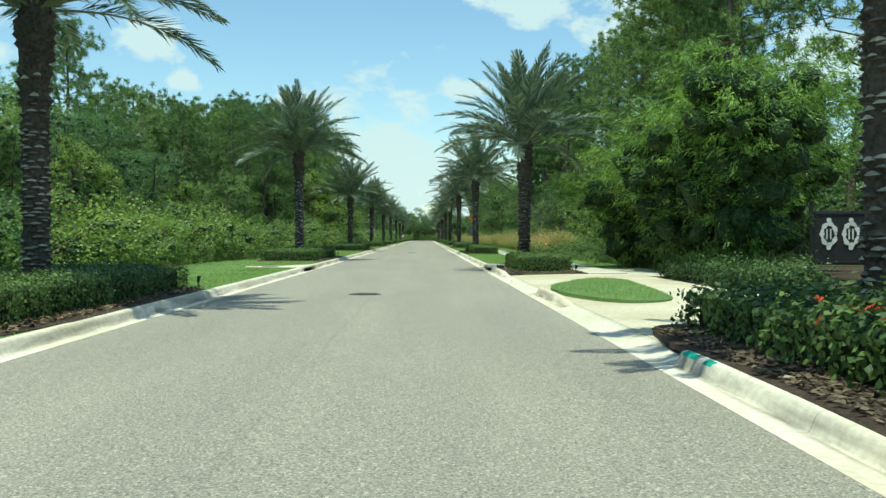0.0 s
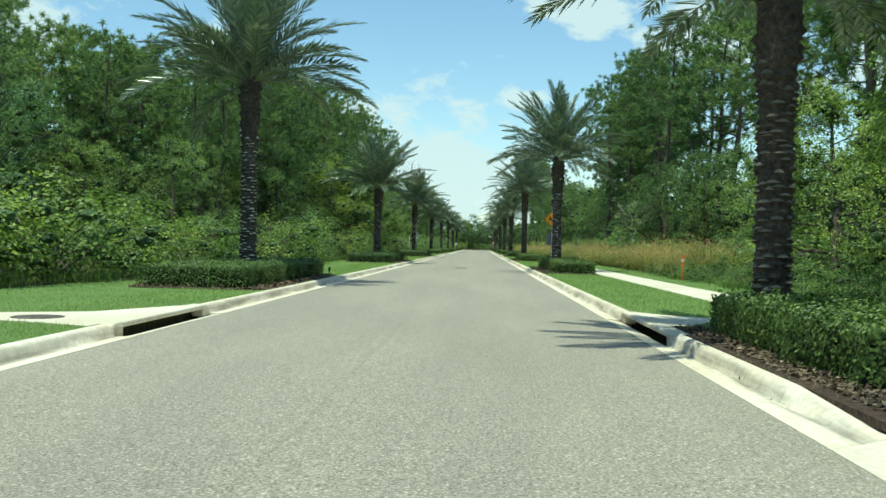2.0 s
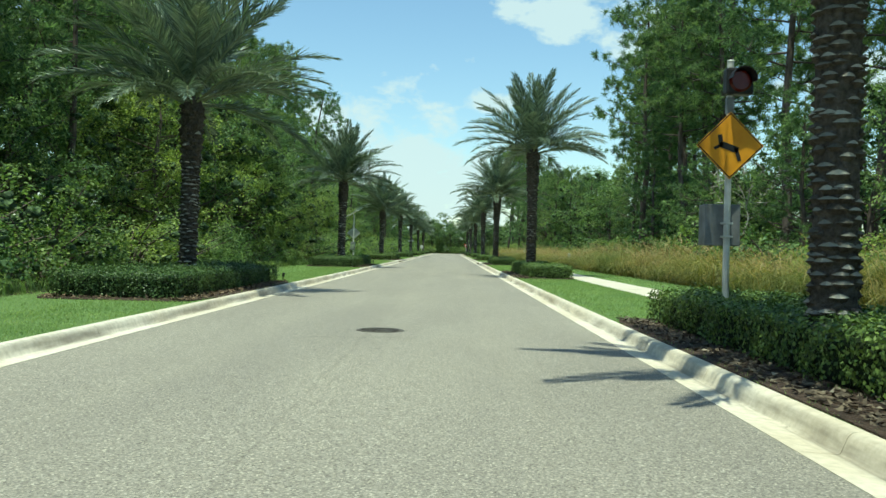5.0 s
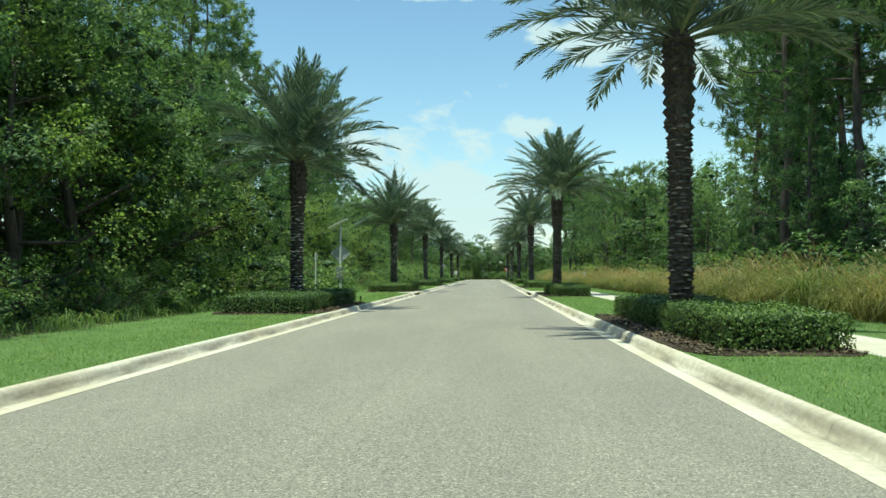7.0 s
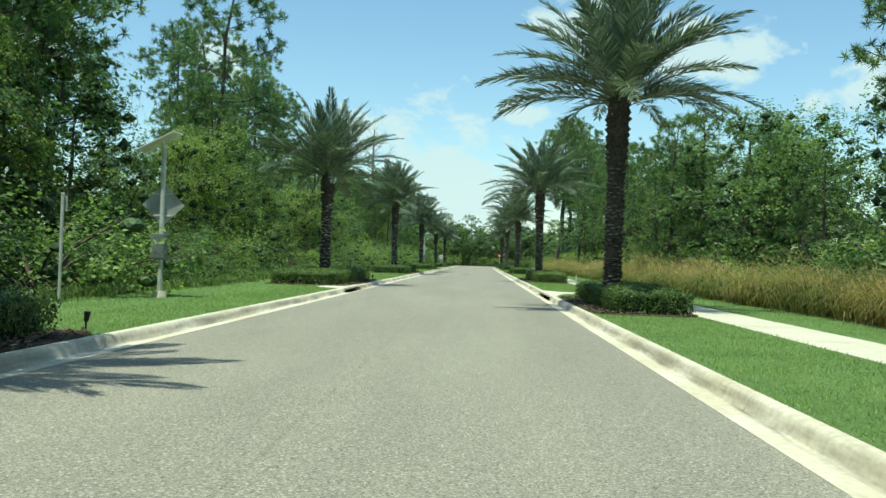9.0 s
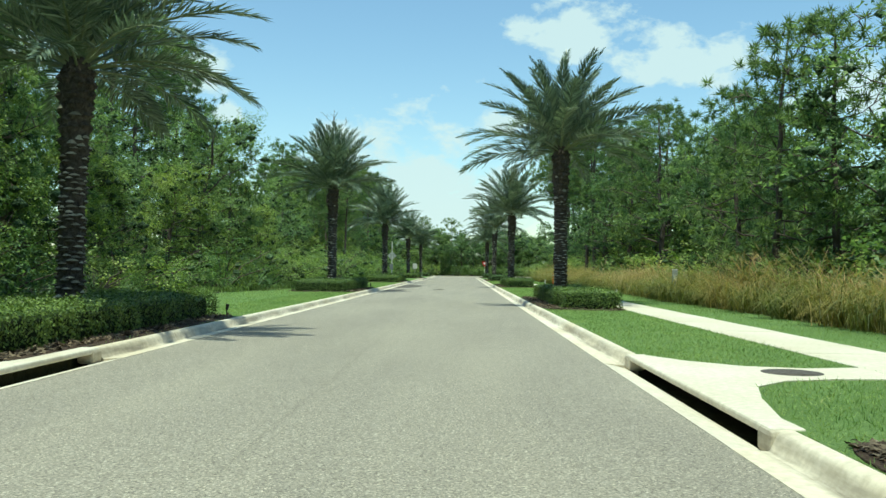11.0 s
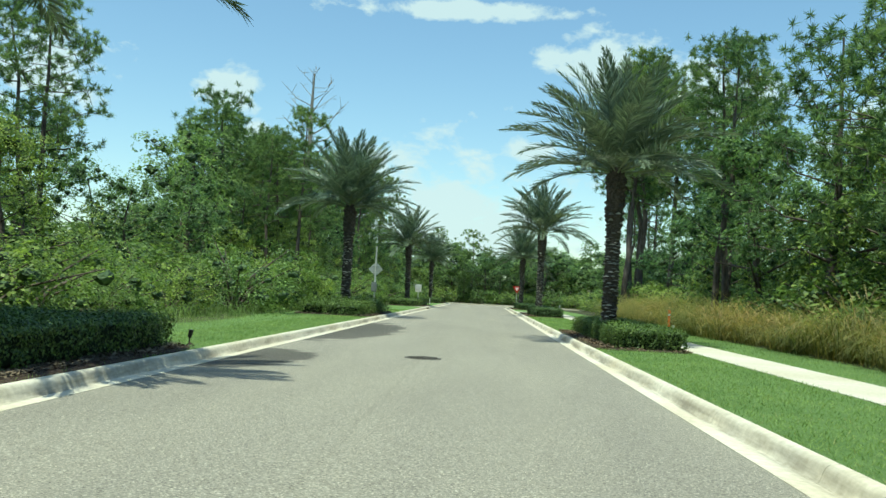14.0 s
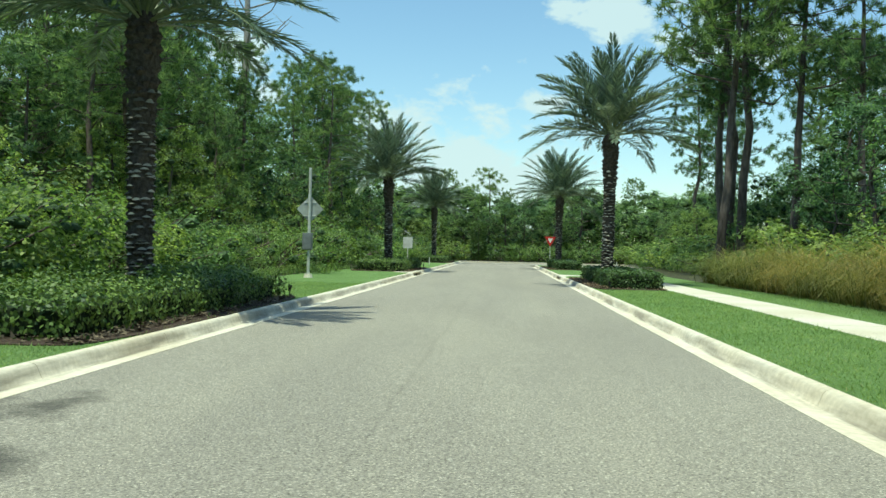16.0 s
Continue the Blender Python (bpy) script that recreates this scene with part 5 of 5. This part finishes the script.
def build_bamboo(x, y, height, spread, seed):
    q = np.random.default_rng(seed)
    clump = thing("bamboo_clump", "dense arching bamboo clump with bright feathery leaf tips", "bamboo", "bamboo at the entrance", pose(x, y, 0.1))
    canes, at, way, centres = [], [], [], []
    for i in range(26):
        a, root = q.uniform(0, 2 * math.pi), q.uniform(0, spread * 0.32)
        h, out = height * q.uniform(0.7, 1.0), spread * q.uniform(0.3, 1.1)
        d = np.array([math.cos(a), math.sin(a), 0])
        s = np.linspace(0, 1, 8)
        line = d * (root + out * s[:, None] ** 2.4) + np.array([0, 0, 1]) * (h * (s - 0.22 * s ** 3))[:, None]
        canes.append(tube(line, 0.017 * (1 - 0.8 * s), 5))
        plumes, each = 22, 44
        t = 0.08 + 0.92 * q.uniform(0, 1.0, plumes) ** 0.72
        c = np.stack([np.interp(t, s, line[:, k]) for k in range(3)], 1)
        side = unit(q.normal(size=(plumes, 3)) * (1, 1, 0.3) + d * 0.7)
        c = c + side * q.uniform(0.1, 0.9, (plumes, 1)) * (0.25 + 0.85 * t[:, None])
        n = plumes * each
        side = np.repeat(side, each, 0)
        p = np.repeat(c, each, 0) + side * q.normal(0, 0.24, (n, 1)) + q.normal(0, 0.07, (n, 3))
        spray = unit(side + q.normal(0, 0.45, (n, 3)))
        for u in (0.22, 0.4, 0.58, 0.74):
            centres.append([np.interp(u, s, line[:, k]) for k in range(3)])
        at.append(p)
        way.append(unit(spray + (0, 0, -0.55) + q.normal(0, 0.2, (n, 3))))
    at, way = np.concatenate(at), np.concatenate(way)
    at[:, 2] = np.maximum(at[:, 2], 0.3)
    for cane in canes:
        child("cane", mesh_of("cane", *cane, CULM, smooth=True), clump)
    v, f = tufts(at, way, q.uniform(0.12, 0.22, len(at)), q.uniform(0.024, 0.040, len(at)), q)
    # added dark lumps along the canes, coloured as the shade inside the clump
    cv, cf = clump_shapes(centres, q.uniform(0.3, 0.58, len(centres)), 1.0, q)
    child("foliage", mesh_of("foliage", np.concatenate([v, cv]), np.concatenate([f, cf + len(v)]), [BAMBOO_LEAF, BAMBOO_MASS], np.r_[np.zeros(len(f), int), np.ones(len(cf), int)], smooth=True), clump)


for k, (x, y, h, s) in enumerate(((9.6, 24.0, 8.0, 3.0), (10.9, 26.5, 8.2, 2.0), (9.3, 28.5, 6.8, 2.8), (8.9, 33.0, 5.2, 2.4), (12.2, 30.0, 7.2, 3.0), (11.3, 34.0, 6.2, 2.8))):
    build_bamboo(x, y, h, s, 60 + k)

slab("bamboo_bed", rounded([(7.62, 18.0), (9.4, 17.9), (9.4, 25.7), (8.3, 25.75), (7.8, 25.3)], 2), 0.128, 0.12, MULCH, None, "dark planted bed under the bamboo beside the drive", "mulch bed", "structure")
cover = thing("ground_cover", "low dark leafy ground cover in front of the bamboo", "shrub", at=pose(8.55, 21.8, 0.12))
shade_core, greenery = hedge_meshes(1.6, 7.2, 0.40, 15000, 8, 1.5, 2.4)
child("core", shade_core, cover)
child("foliage", greenery, cover)

# tall ornamental grass
spots = [(x + r.normal(0, 0.2), y + r.normal(0, 0.3), 0.1) for k, y in enumerate(np.arange(56.2, 226, 0.95)) for x in ((9.7, 10.6, 11.6) if k % 2 else (9.7, 10.7))]
tagged(new("ornamental_grass", reeds(spots, 190, 2.0, 4, "ornamental_grass", 0.37, None, 10.2)), "waist-high ornamental grass with tawny seed heads", "tall grass", kind="stuff")


weeds = [(-left_edge(y) - 0.65 + r.normal(0, 0.45), y + r.normal(0, 0.4), 0.1) for y in np.arange(4, 240, 0.8)] + [(9.4 + r.normal(0, 0.5), y, 0.1) for y in np.arange(31, 58, 0.5)]
tagged(new("wild_grass", reeds(weeds, 60, 0.58, 14, "wild_grass", 0.0, SHRUB_LEAF)), "knee-high wild grass along the lawn's edge", "tall grass", kind="stuff")


def evergreen_column(x, y):
    """A dense evergreen with a rounded head, clipped to a tall column."""
    q = np.random.default_rng(3)
    bush = thing("clipped_evergreen", "tall dark evergreen clipped to a rounded column", "shrub", at=pose(x, y, 0.1))
    n = 5000
    z = q.uniform(0.15, 4.2, n)
    rad = 0.82 * np.sqrt(np.clip(1 - np.clip((z - 3.35) / 0.95, 0, 1) ** 2, 0.02, 1)) * q.uniform(0.82, 1.03, n)
    a = q.uniform(0, 2 * np.pi, n)
    at = np.stack([rad * np.cos(a), rad * np.sin(a), z], 1)
    way = unit(at * (1, 1, 0) + q.normal(0, 0.6, (n, 3)) + (0, 0, 0.3))
    child("foliage", mesh_of("foliage", *tufts(at, way, q.uniform(0.1, 0.18, n), q.uniform(0.08, 0.13, n), q), HEDGE_LEAF), bush)
    child("trunk", mesh_of("trunk", *tube([(0, 0, -0.05), (0, 0, 2.0), (0, 0, 3.6)], [0.10, 0.08, 0.03], 7), BARK), bush)


evergreen_column(-1.9, 284.0)


def yellow_shrub(x, y):
    """A knee-high ornamental with broad yellow leaves in rosettes."""
    q = np.random.default_rng(8)
    bush = thing("yellow_shrub", "low ornamental shrub with bright yellow-green leaves", "shrub", at=pose(x, y, 0.1))
    stems, pieces = [], []
    for i in range(9):
        a, out = i * 2.4, q.uniform(0.1, 0.42)
        tip = np.array([math.cos(a) * out, math.sin(a) * out, q.uniform(0.45, 0.85)])
        stems.append(tube([(0, 0, -0.03), tip * (0.5, 0.5, 0.6), tip], [0.014, 0.011, 0.006], 5))
        n = 26
        d = unit(q.normal(size=(n, 3)) * (1, 1, 0.4) + (0, 0, 0.25))
        at = tip - (0, 0, 1) * q.uniform(0, 0.30, (n, 1))
        pieces.append(leaves(at, d, np.cross(d, (0.05, 0.05, 1.0)), q.uniform(0.13, 0.22, n), q.uniform(0.04, 0.065, n)))
    child("stem", mesh_of("stem", *joined(stems), BARK), bush)
    child("foliage", mesh_of("foliage", *joined(pieces), YELLOW_LEAF), bush)


yellow_shrub(10.55, 32.6)


def grass_blades():
    """Upright blades over the mown lawns, thickest along the edges."""
    q = np.random.default_rng(9)
    beds = [(-5.25, y - 0.7, 1.56, 5.2) for y in PALMS_LEFT] + [(4.83, y + 0.6, 1.15, 5.8) for y in PALMS_RIGHT[1:] if y != PALMS_RIGHT[3]] + [(4.83, 126.0, 1.15, 4.6)] + [(5.05, 6.3, 1.4, 5.2), (4.83, 30.75, 1.15, 3.45)]
    got = []
    for x0, x1, y0, y1, per in ((-5.4, -3.64, -2, 215, 620), (-8.4, -5.4, -2, 215, 220), (3.64, 6.0, 27.7, 215, 600), (7.3, 9.4, 31.6, 215, 200)):
        n = int((x1 - x0) * (y1 - y0) * per)
        p = np.stack([q.uniform(x0, x1, n), q.uniform(y0, y1, n)], 1)
        keep = np.ones(n, bool)
        for cx, cy, hx, hy in beds:
            keep &= ~((np.abs(p[:, 0] - cx) < hx) & (np.abs(p[:, 1] - cy) < hy))
        for k, (a, b) in enumerate(INLETS_LEFT):
            keep &= ~((p[:, 0] < 0) & (p[:, 0] > -3.76) & (p[:, 1] > a - 0.05) & (p[:, 1] < b + 0.05))
            keep &= ~inside(p, [(-x, y + a) for x, y in LEFT_APRONS[k]])
        for a, b in INLETS_RIGHT:
            keep &= ~((p[:, 0] > 0) & (p[:, 0] < 3.76) & (p[:, 1] > a - 0.05) & (p[:, 1] < b + 0.05))
            keep &= ~inside(p, [(x, y + a) for x, y in right_apron(b - a)])
        keep &= ~((p[:, 0] > 6.05) & (p[:, 1] < 31.6))
        keep &= ~((p[:, 0] > 0) & (p[:, 1] < 27.4))
        got.append(np.c_[p[keep], np.full(keep.sum(), LAWN_TOP)])
    p = np.stack([q.uniform(3.6, 6.4, 9000), q.uniform(15.6, 24.4, 9000)], 1)
    p = p[inside(p, ISLAND)]
    got.append(np.c_[p, np.full(len(p), 0.148)])
    at = np.concatenate(got)
    way = unit(q.normal(0, 1.0, at.shape) * (1, 1, 0) + (0, 0, 0.9))
    side = unit(np.cross(way, q.normal(0, 0.35, at.shape) + (0, 0, 1.0))) * q.uniform(0.0035, 0.0065, (len(at), 1))
    foot = at - (0, 0, 0.008)
    v, f = np.stack([foot - side, foot + side, foot + way * q.uniform(0.04, 0.085, (len(at), 1))], 1).reshape(-1, 3), np.arange(len(at) * 3).reshape(-1, 3)
    tagged(new("grass_blades", mesh_of("grass_blades", v, f, BLADE)), "short mown grass blades on the verges", "grass", kind="stuff")


grass_blades()


# ---- signs and small things ----
def sign_post(x, y, top, radius=0.03, material=None, name="sign_post", label="", category="sign", z=LAWN_TOP):
    sign = thing(name, label, category, at=pose(x, y, z))
    bm = bmesh.new()
    bm_rod(bm, (0, 0, -0.05), (0, 0, top), radius, radius, 12)
    bm_rod(bm, (0, 0, top), (0, 0, top + 0.015), radius * 1.15, radius * 0.9, 12)
    part("post", bm, material or GALVANISED, sign)
    return sign


def plate(sign, name, corners, z, y, material, m=None, thickness=0.006, label=""):
    bm = bmesh.new()
    bm_plate(bm, corners, thickness, Matrix.Translation((0, y, z)) @ (m or Matrix()))
    return part(name, bm, material, sign, label)


def diamond(half):
    return [(0, -half), (half, 0), (0, half), (-half, 0)]


def solar_sign(x, y, top, centre, half, box_low, box_high, tilt):
    """A diamond warning sign seen from its back, with its cabinet and a solar panel on top."""
    sign = sign_post(x, y, top, 0.055, GALVANISED, "solar_warning_sign", "grey back of a diamond warning sign with solar panel and cabinet", "road sign")
    plate(sign, "sign_plate", diamond(half), centre, 0.07, SIGN_BACK)
    for dz in (-0.25 * half * 2, 0.25 * half * 2):
        bm = bmesh.new()
        bm_box(bm, (half * 0.9, 0.03, 0.035), (0, 0.058, centre + dz), bevel=0.004)
        part("bracket", bm, GALVANISED, sign)
    bm = bmesh.new()
    bm_box(bm, (0.34, 0.24, box_high - box_low), (-0.05, 0.02, (box_low + box_high) / 2), bevel=0.012)
    box = part("cabinet", bm, GREY_BOX, sign, "grey equipment cabinet")
    bm = bmesh.new()
    bm_box(bm, (0.29, 0.012, (box_high - box_low) * 0.9), (-0.05, -0.108, (box_low + box_high) / 2), bevel=0.004)
    part("cabinet_door", bm, GREY_BOX, box)
    if tilt:
        bm = bmesh.new()
        bm_box(bm, (1.0, 0.62, 0.035), (-0.12, 0, top + 0.16), (0, -tilt, 0), bevel=0.008)
        part("solar_panel", bm, GALVANISED, sign, "tilted solar panel with pale frame")
        bm = bmesh.new()
        bm_rod(bm, (0, 0, top - 0.03), (-0.06, 0, top + 0.15), 0.035, 0.03, 8)
        part("panel_mount", bm, GALVANISED, sign)
    bm = bmesh.new()
    bm_rod(bm, (0, 0, -0.02), (0, 0, 0.14), 0.17, 0.13, 14)
    part("footing", bm, CONCRETE, sign, "pale concrete footing")
    return sign


solar_sign(-6.3, 122.4, 3.45, 2.15, 0.50, 0.88, 1.48, 27)
solar_sign(-6.27, 218.9, 3.95, 2.48, 0.49, 1.0, 1.62, 0)
post = sign_post(-6.75, 118.4, 2.1, 0.03, GALVANISED, "thin_post", "thin pale metal post standing in the lawn", "post")
plate(post, "post_plate", [(-0.05, -0.14), (0.08, -0.14), (0.08, 0.14), (-0.05, 0.14)], 1.92, 0.04, SIGN_BACK)
white = sign_post(-5.0, 240.7, 1.85, 0.03, WHITE_PAINT, "white_sign", "small white sign board on a white post by the kerb", "road sign")
plate(white, "sign_plate", [(-0.28, -0.33), (0.28, -0.33), (0.28, 0.33), (-0.28, 0.33)], 1.5, -0.04, WHITE_PAINT)
give_way = sign_post(4.5, 258.4, 2.35, 0.03, GALVANISED, "yield_sign", "red and white triangular yield sign on a steel post", "road sign")
plate(give_way, "sign_plate", [(-0.46, 0.28), (0, -0.50), (0.46, 0.28)], 2.08, -0.045, RED)
plate(give_way, "sign_face", [(-0.22, 0.145), (0, -0.23), (0.22, 0.145)], 2.08, -0.052, WHITE_PAINT, None, 0.004)
SIGN_Z, BOX_Z = 2.56, 1.50
amber = sign_post(4.70, 67.7, 3.7, 0.045, GALVANISED, "amber_warning_sign", "amber diamond warning sign with a black border, above a grey cabinet", "road sign")
plate(amber, "edge", diamond(0.452), SIGN_Z, -0.056, ORANGE, None, 0.004)
plate(amber, "border", diamond(0.438), SIGN_Z, -0.060, BLACK_PAINT, None, 0.004)
plate(amber, "sign_face", diamond(0.418), SIGN_Z, -0.064, ORANGE, None, 0.004)
for dx, dz, w, h, turn in ((-0.02, -0.02, 0.26, 0.085, -20), (-0.13, 0.06, 0.06, 0.17, 8), (0.10, -0.12, 0.05, 0.18, 18), (-0.17, -0.02, 0.10, 0.04, 30)):
    plate(amber, "pictogram_bar", [(-w / 2, -h / 2), (w / 2, -h / 2), (w / 2, h / 2), (-w / 2, h / 2)], SIGN_Z, -0.069, BLACK_PAINT, pose(dx, 0, dz, 0, -turn, 0), 0.004)
bm = bmesh.new()
bm_box(bm, (0.48, 0.30, 0.56), (-0.04, 0.21, BOX_Z), bevel=0.012)
box = part("cabinet", bm, GREY_BOX, amber, "grey equipment cabinet")
for dz in (-0.16, 0.02):
    bm = bmesh.new()
    bm_box(bm, (0.14, 0.12, 0.03), (0, 0.01, BOX_Z + dz), bevel=0.006)
    part("clamp", bm, GALVANISED, amber, "pale steel clamp")
bm = bmesh.new()
bm_box(bm, (0.36, 0.20, 0.36), (0.10, -0.02, 3.42), bevel=0.03)
beacon = part("beacon", bm, BLACK_PAINT, amber, "black flashing-beacon housing")
bm = bmesh.new()
bm_rod(bm, (0.10, -0.121, 3.42), (0.10, -0.15, 3.42), 0.15, 0.12, 24)
part("lens", bm, LENS, beacon, "dark red unlit lens")
bm = bmesh.new()
for i in range(9):
    a0, a1 = math.pi * (i / 9) - 0.15, math.pi * ((i + 1) / 9) - 0.08
    ring = [(0.10 + 0.165 * math.cos(a), 3.42 + 0.165 * math.sin(a)) for a in (a0, a1)]
    bm_plate(bm, [*ring, *[(0.10 + (x - 0.10) * 0.95, 3.42 + (z - 3.42) * 0.95) for x, z in ring[::-1]]], 0.20, Matrix.Translation((0, -0.215, 0)))
part("visor", bm, BLACK_PAINT, beacon)
bm = bmesh.new()
bm_box(bm, (0.10, 0.10, 0.22), (0, 0.0, 3.10), bevel=0.012)
part("junction_box", bm, GREY_BOX, amber)
for x, y, h in ((8.4, 54.4, 0.95), (8.75, 198.5, 0.95)):
    marker = thing("marker_post", "orange plastic utility marker post in the grass", "marker post", "utility markers", pose(x, y, 0.1))
    bm = bmesh.new()
    bm_box(bm, (0.10, 0.035, h), (0, 0, h / 2), bevel=0.012)
    part("blade", bm, MARKER, marker)
    bm = bmesh.new()
    bm_box(bm, (0.104, 0.039, 0.10), (0, 0, h * 0.80), bevel=0.008)
    part("band", bm, WHITE_PAINT, marker, "white reflective band")
for x, y, h in ((7.45, 191.5, 0.45), (7.45, 160.6, 0.4), (-4.6, 252.0, 0.55), (8.2, 246.0, 0.6)):
    stake = thing("white_stake", "short white marker stake in the grass", "stake", "white stakes", pose(x, y, 0.1))
    bm = bmesh.new()
    bm_box(bm, (0.06, 0.045, h), (0, 0, h / 2), bevel=0.008)
    bm_box(bm, (0.075, 0.06, 0.04), (0, 0, h), bevel=0.01)
    part("shaft", bm, WHITE_PAINT, stake)
lights = [(-4.02, y + 4.6) for y in PALMS_LEFT] + [(4.1, y - 5.3) for y in (PALMS_RIGHT[1], PALMS_RIGHT[6])] + [(5.70, 27.72)]
for x, y in lights:
    lamp = thing("garden_light", "small black ground spotlight at the bed's corner", "garden light", "bed lights", pose(x, y, 0.14))
    bm = bmesh.new()
    bm_rod(bm, (0, 0, -0.03), (0, 0, 0.12), 0.014, 0.014, 8)
    part("stem", bm, BLACK_PAINT, lamp)
    bm = bmesh.new()
    bm_rod(bm, (0, 0, 0.11), (0.02, 0, 0.24), 0.032, 0.042, 12)
    part("head", bm, BLACK_PAINT, lamp)


def build_gate(x, y):
    """A black entrance screen with two white oval crests of scrolls."""
    gate = thing("entrance_gate", "black metal entrance gate with two ornate white crests", "gate", at=pose(x, y, 0.1, 0, 0, -12))
    for i in range(2):
        bm = bmesh.new()
        bm_box(bm, (2.2, 0.06, 2.15), (i * 2.24, 0, 1.15), bevel=0.015)
        leaf = part("gate_leaf", bm, BLACK_PAINT, gate)
        for z in (0.18, 2.12):
            bm = bmesh.new()
            bm_box(bm, (2.1, 0.035, 0.09), (i * 2.24, -0.045, z), bevel=0.01)
            part("rail", bm, BLACK_PAINT, leaf)
        bm = bmesh.new()
        cx = (-0.55, 0.28)[i]
        for k in range(22):
            a = 2 * math.pi * k / 22
            bm_rod(bm, (cx + 0.26 * math.cos(a), -0.075, 1.3 + 0.42 * math.sin(a)), (cx + 0.26 * math.cos(a), -0.035, 1.3 + 0.42 * math.sin(a)), 0.05 + 0.025 * (k % 3), 0.05, 10)
        bm_rod(bm, (cx, -0.07, 1.86), (cx, -0.035, 1.86), 0.09, 0.09, 12)
        bm_rod(bm, (cx, -0.07, 0.76), (cx, -0.035, 0.76), 0.09, 0.09, 12)
        for dx in (-0.07, 0.07):
            bm_box(bm, (0.05, 0.03, 0.42), (cx + dx, -0.05, 1.3), bevel=0.008)
        part("crest", bm, WHITE_PAINT, leaf, "white scrolled oval crest")
    for px in (-1.2, 3.45):
        bm = bmesh.new()
        bm_box(bm, (0.14, 0.14, 2.6), (px, 0, 1.3), bevel=0.012)
        bm_box(bm, (0.19, 0.19, 0.06), (px, 0, 2.6), bevel=0.012)
        part("gate_post", bm, BLACK_PAINT, gate)


build_gate(17.6, 35.0)


def crack(points, width):
    """A thin tar-dark crack across the road."""
    bm = bmesh.new()
    rows = []
    for x, y in points:
        z = 0.0275 - 0.025 * (x / ROAD_HALF) ** 2
        rows.append((bm.verts.new((x, y - width, z)), bm.verts.new((x, y + width, z))))
    for (a, b), (c, d) in zip(rows, rows[1:]):
        bm.faces.new((a, c, d, b))
    tagged(part("road_crack", bm, DARK, None), "thin dark crack in the asphalt", "crack")


def road_patch(x, y, lx, ly, seed):
    """A small ragged tar repair, a little proud of the asphalt."""
    q = np.random.default_rng(seed)
    bm = bmesh.new()
    z = 0.028 - 0.025 * (x / ROAD_HALF) ** 2
    bm.faces.new([bm.verts.new((x + math.cos(a) * lx * k, y + math.sin(a) * ly * k, z)) for a, k in zip(np.linspace(0, 2 * np.pi, 14, endpoint=False), q.uniform(0.65, 1.1, 14))])
    tagged(part("road_patch", bm, DARK, None), "small dark tar spot on the asphalt", "tar spot", "tar spots")


for k, (x, y, lx, ly) in enumerate(((-0.29, 98.1, 0.07, 0.09), (1.0, 144.4, 0.055, 0.06), (1.05, 147.6, 0.035, 0.07), (0.72, 145.3, 0.02, 0.03), (-2.1, 101.6, 0.06, 0.06))):
    road_patch(x, y, lx, ly, 70 + k)
q = np.random.default_rng(5)
crack([(x, 67.35 + q.normal(0, 0.03) + 0.06 * math.sin(x * 3)) for x in np.linspace(-0.85, 0.55, 14)], 0.006)
slab("mulch_ground", [(11.0, 18.8), (24.0, 19.6), (24.0, 33.5), (14.5, 33.5)], 0.118, 0.05, MULCH, None, "bare brown mulch by the entrance gate", "mulch bed", "structure")


def marker_post(x, y, top=1.25):
    """A pale utility marker: a flat-sided post with a cap and a label plate."""
    post = thing("utility_marker", "pale grey utility marker post standing in tall grass", "marker post", group="utility markers", at=pose(x, y, 0.1, 0, 0, 8))
    bm = bmesh.new()
    bm_box(bm, (0.19, 0.12, top), (0, 0, top / 2 - 0.025), bevel=0.02)
    part("post", bm, SIGN_BACK, post)
    bm = bmesh.new()
    bm_box(bm, (0.205, 0.135, 0.05), (0, 0, top - 0.005), bevel=0.018)
    part("cap", bm, WHITE_PAINT, post)
    bm = bmesh.new()
    bm_box(bm, (0.13, 0.006, 0.22), (0, -0.063, top - 0.30))
    part("label_plate", bm, WHITE_PAINT, post)


marker_post(9.68, 160.15)
marker_post(9.62, 120.2, 1.02)


def gutter_debris(spots):
    """Dry leaves and bark swept together in the gutter."""
    q = np.random.default_rng(17)
    at = np.concatenate([np.c_[x + q.normal(0, sx, n), y + q.normal(0, sy, n), z + q.uniform(0.0, 0.012, n)] for x, y, z, sx, sy, n in spots])
    way = unit(q.normal(size=at.shape) * (1, 1, 0.15))
    me = mesh_of("leaf_debris", *leaves(at, way, np.cross(way, (0.1, 0.1, 1.0)), q.uniform(0.025, 0.07, len(at)), q.uniform(0.012, 0.03, len(at))), LITTER)
    tagged(new("leaf_debris", me), "dry leaf debris swept into the gutter", "leaf debris", kind="stuff")


gutter_debris([(3.48, 18.8, 0.004, 0.10, 0.35, 160), (3.50, 24.6, 0.004, 0.07, 0.25, 90), (3.50, 29.2, -0.006, 0.05, 0.5, 80), (3.52, 60.0, -0.008, 0.03, 2.5, 70), (-3.52, 128.0, -0.008, 0.03, 1.0, 60), (3.50, 205.5, -0.006, 0.05, 0.3, 70)])
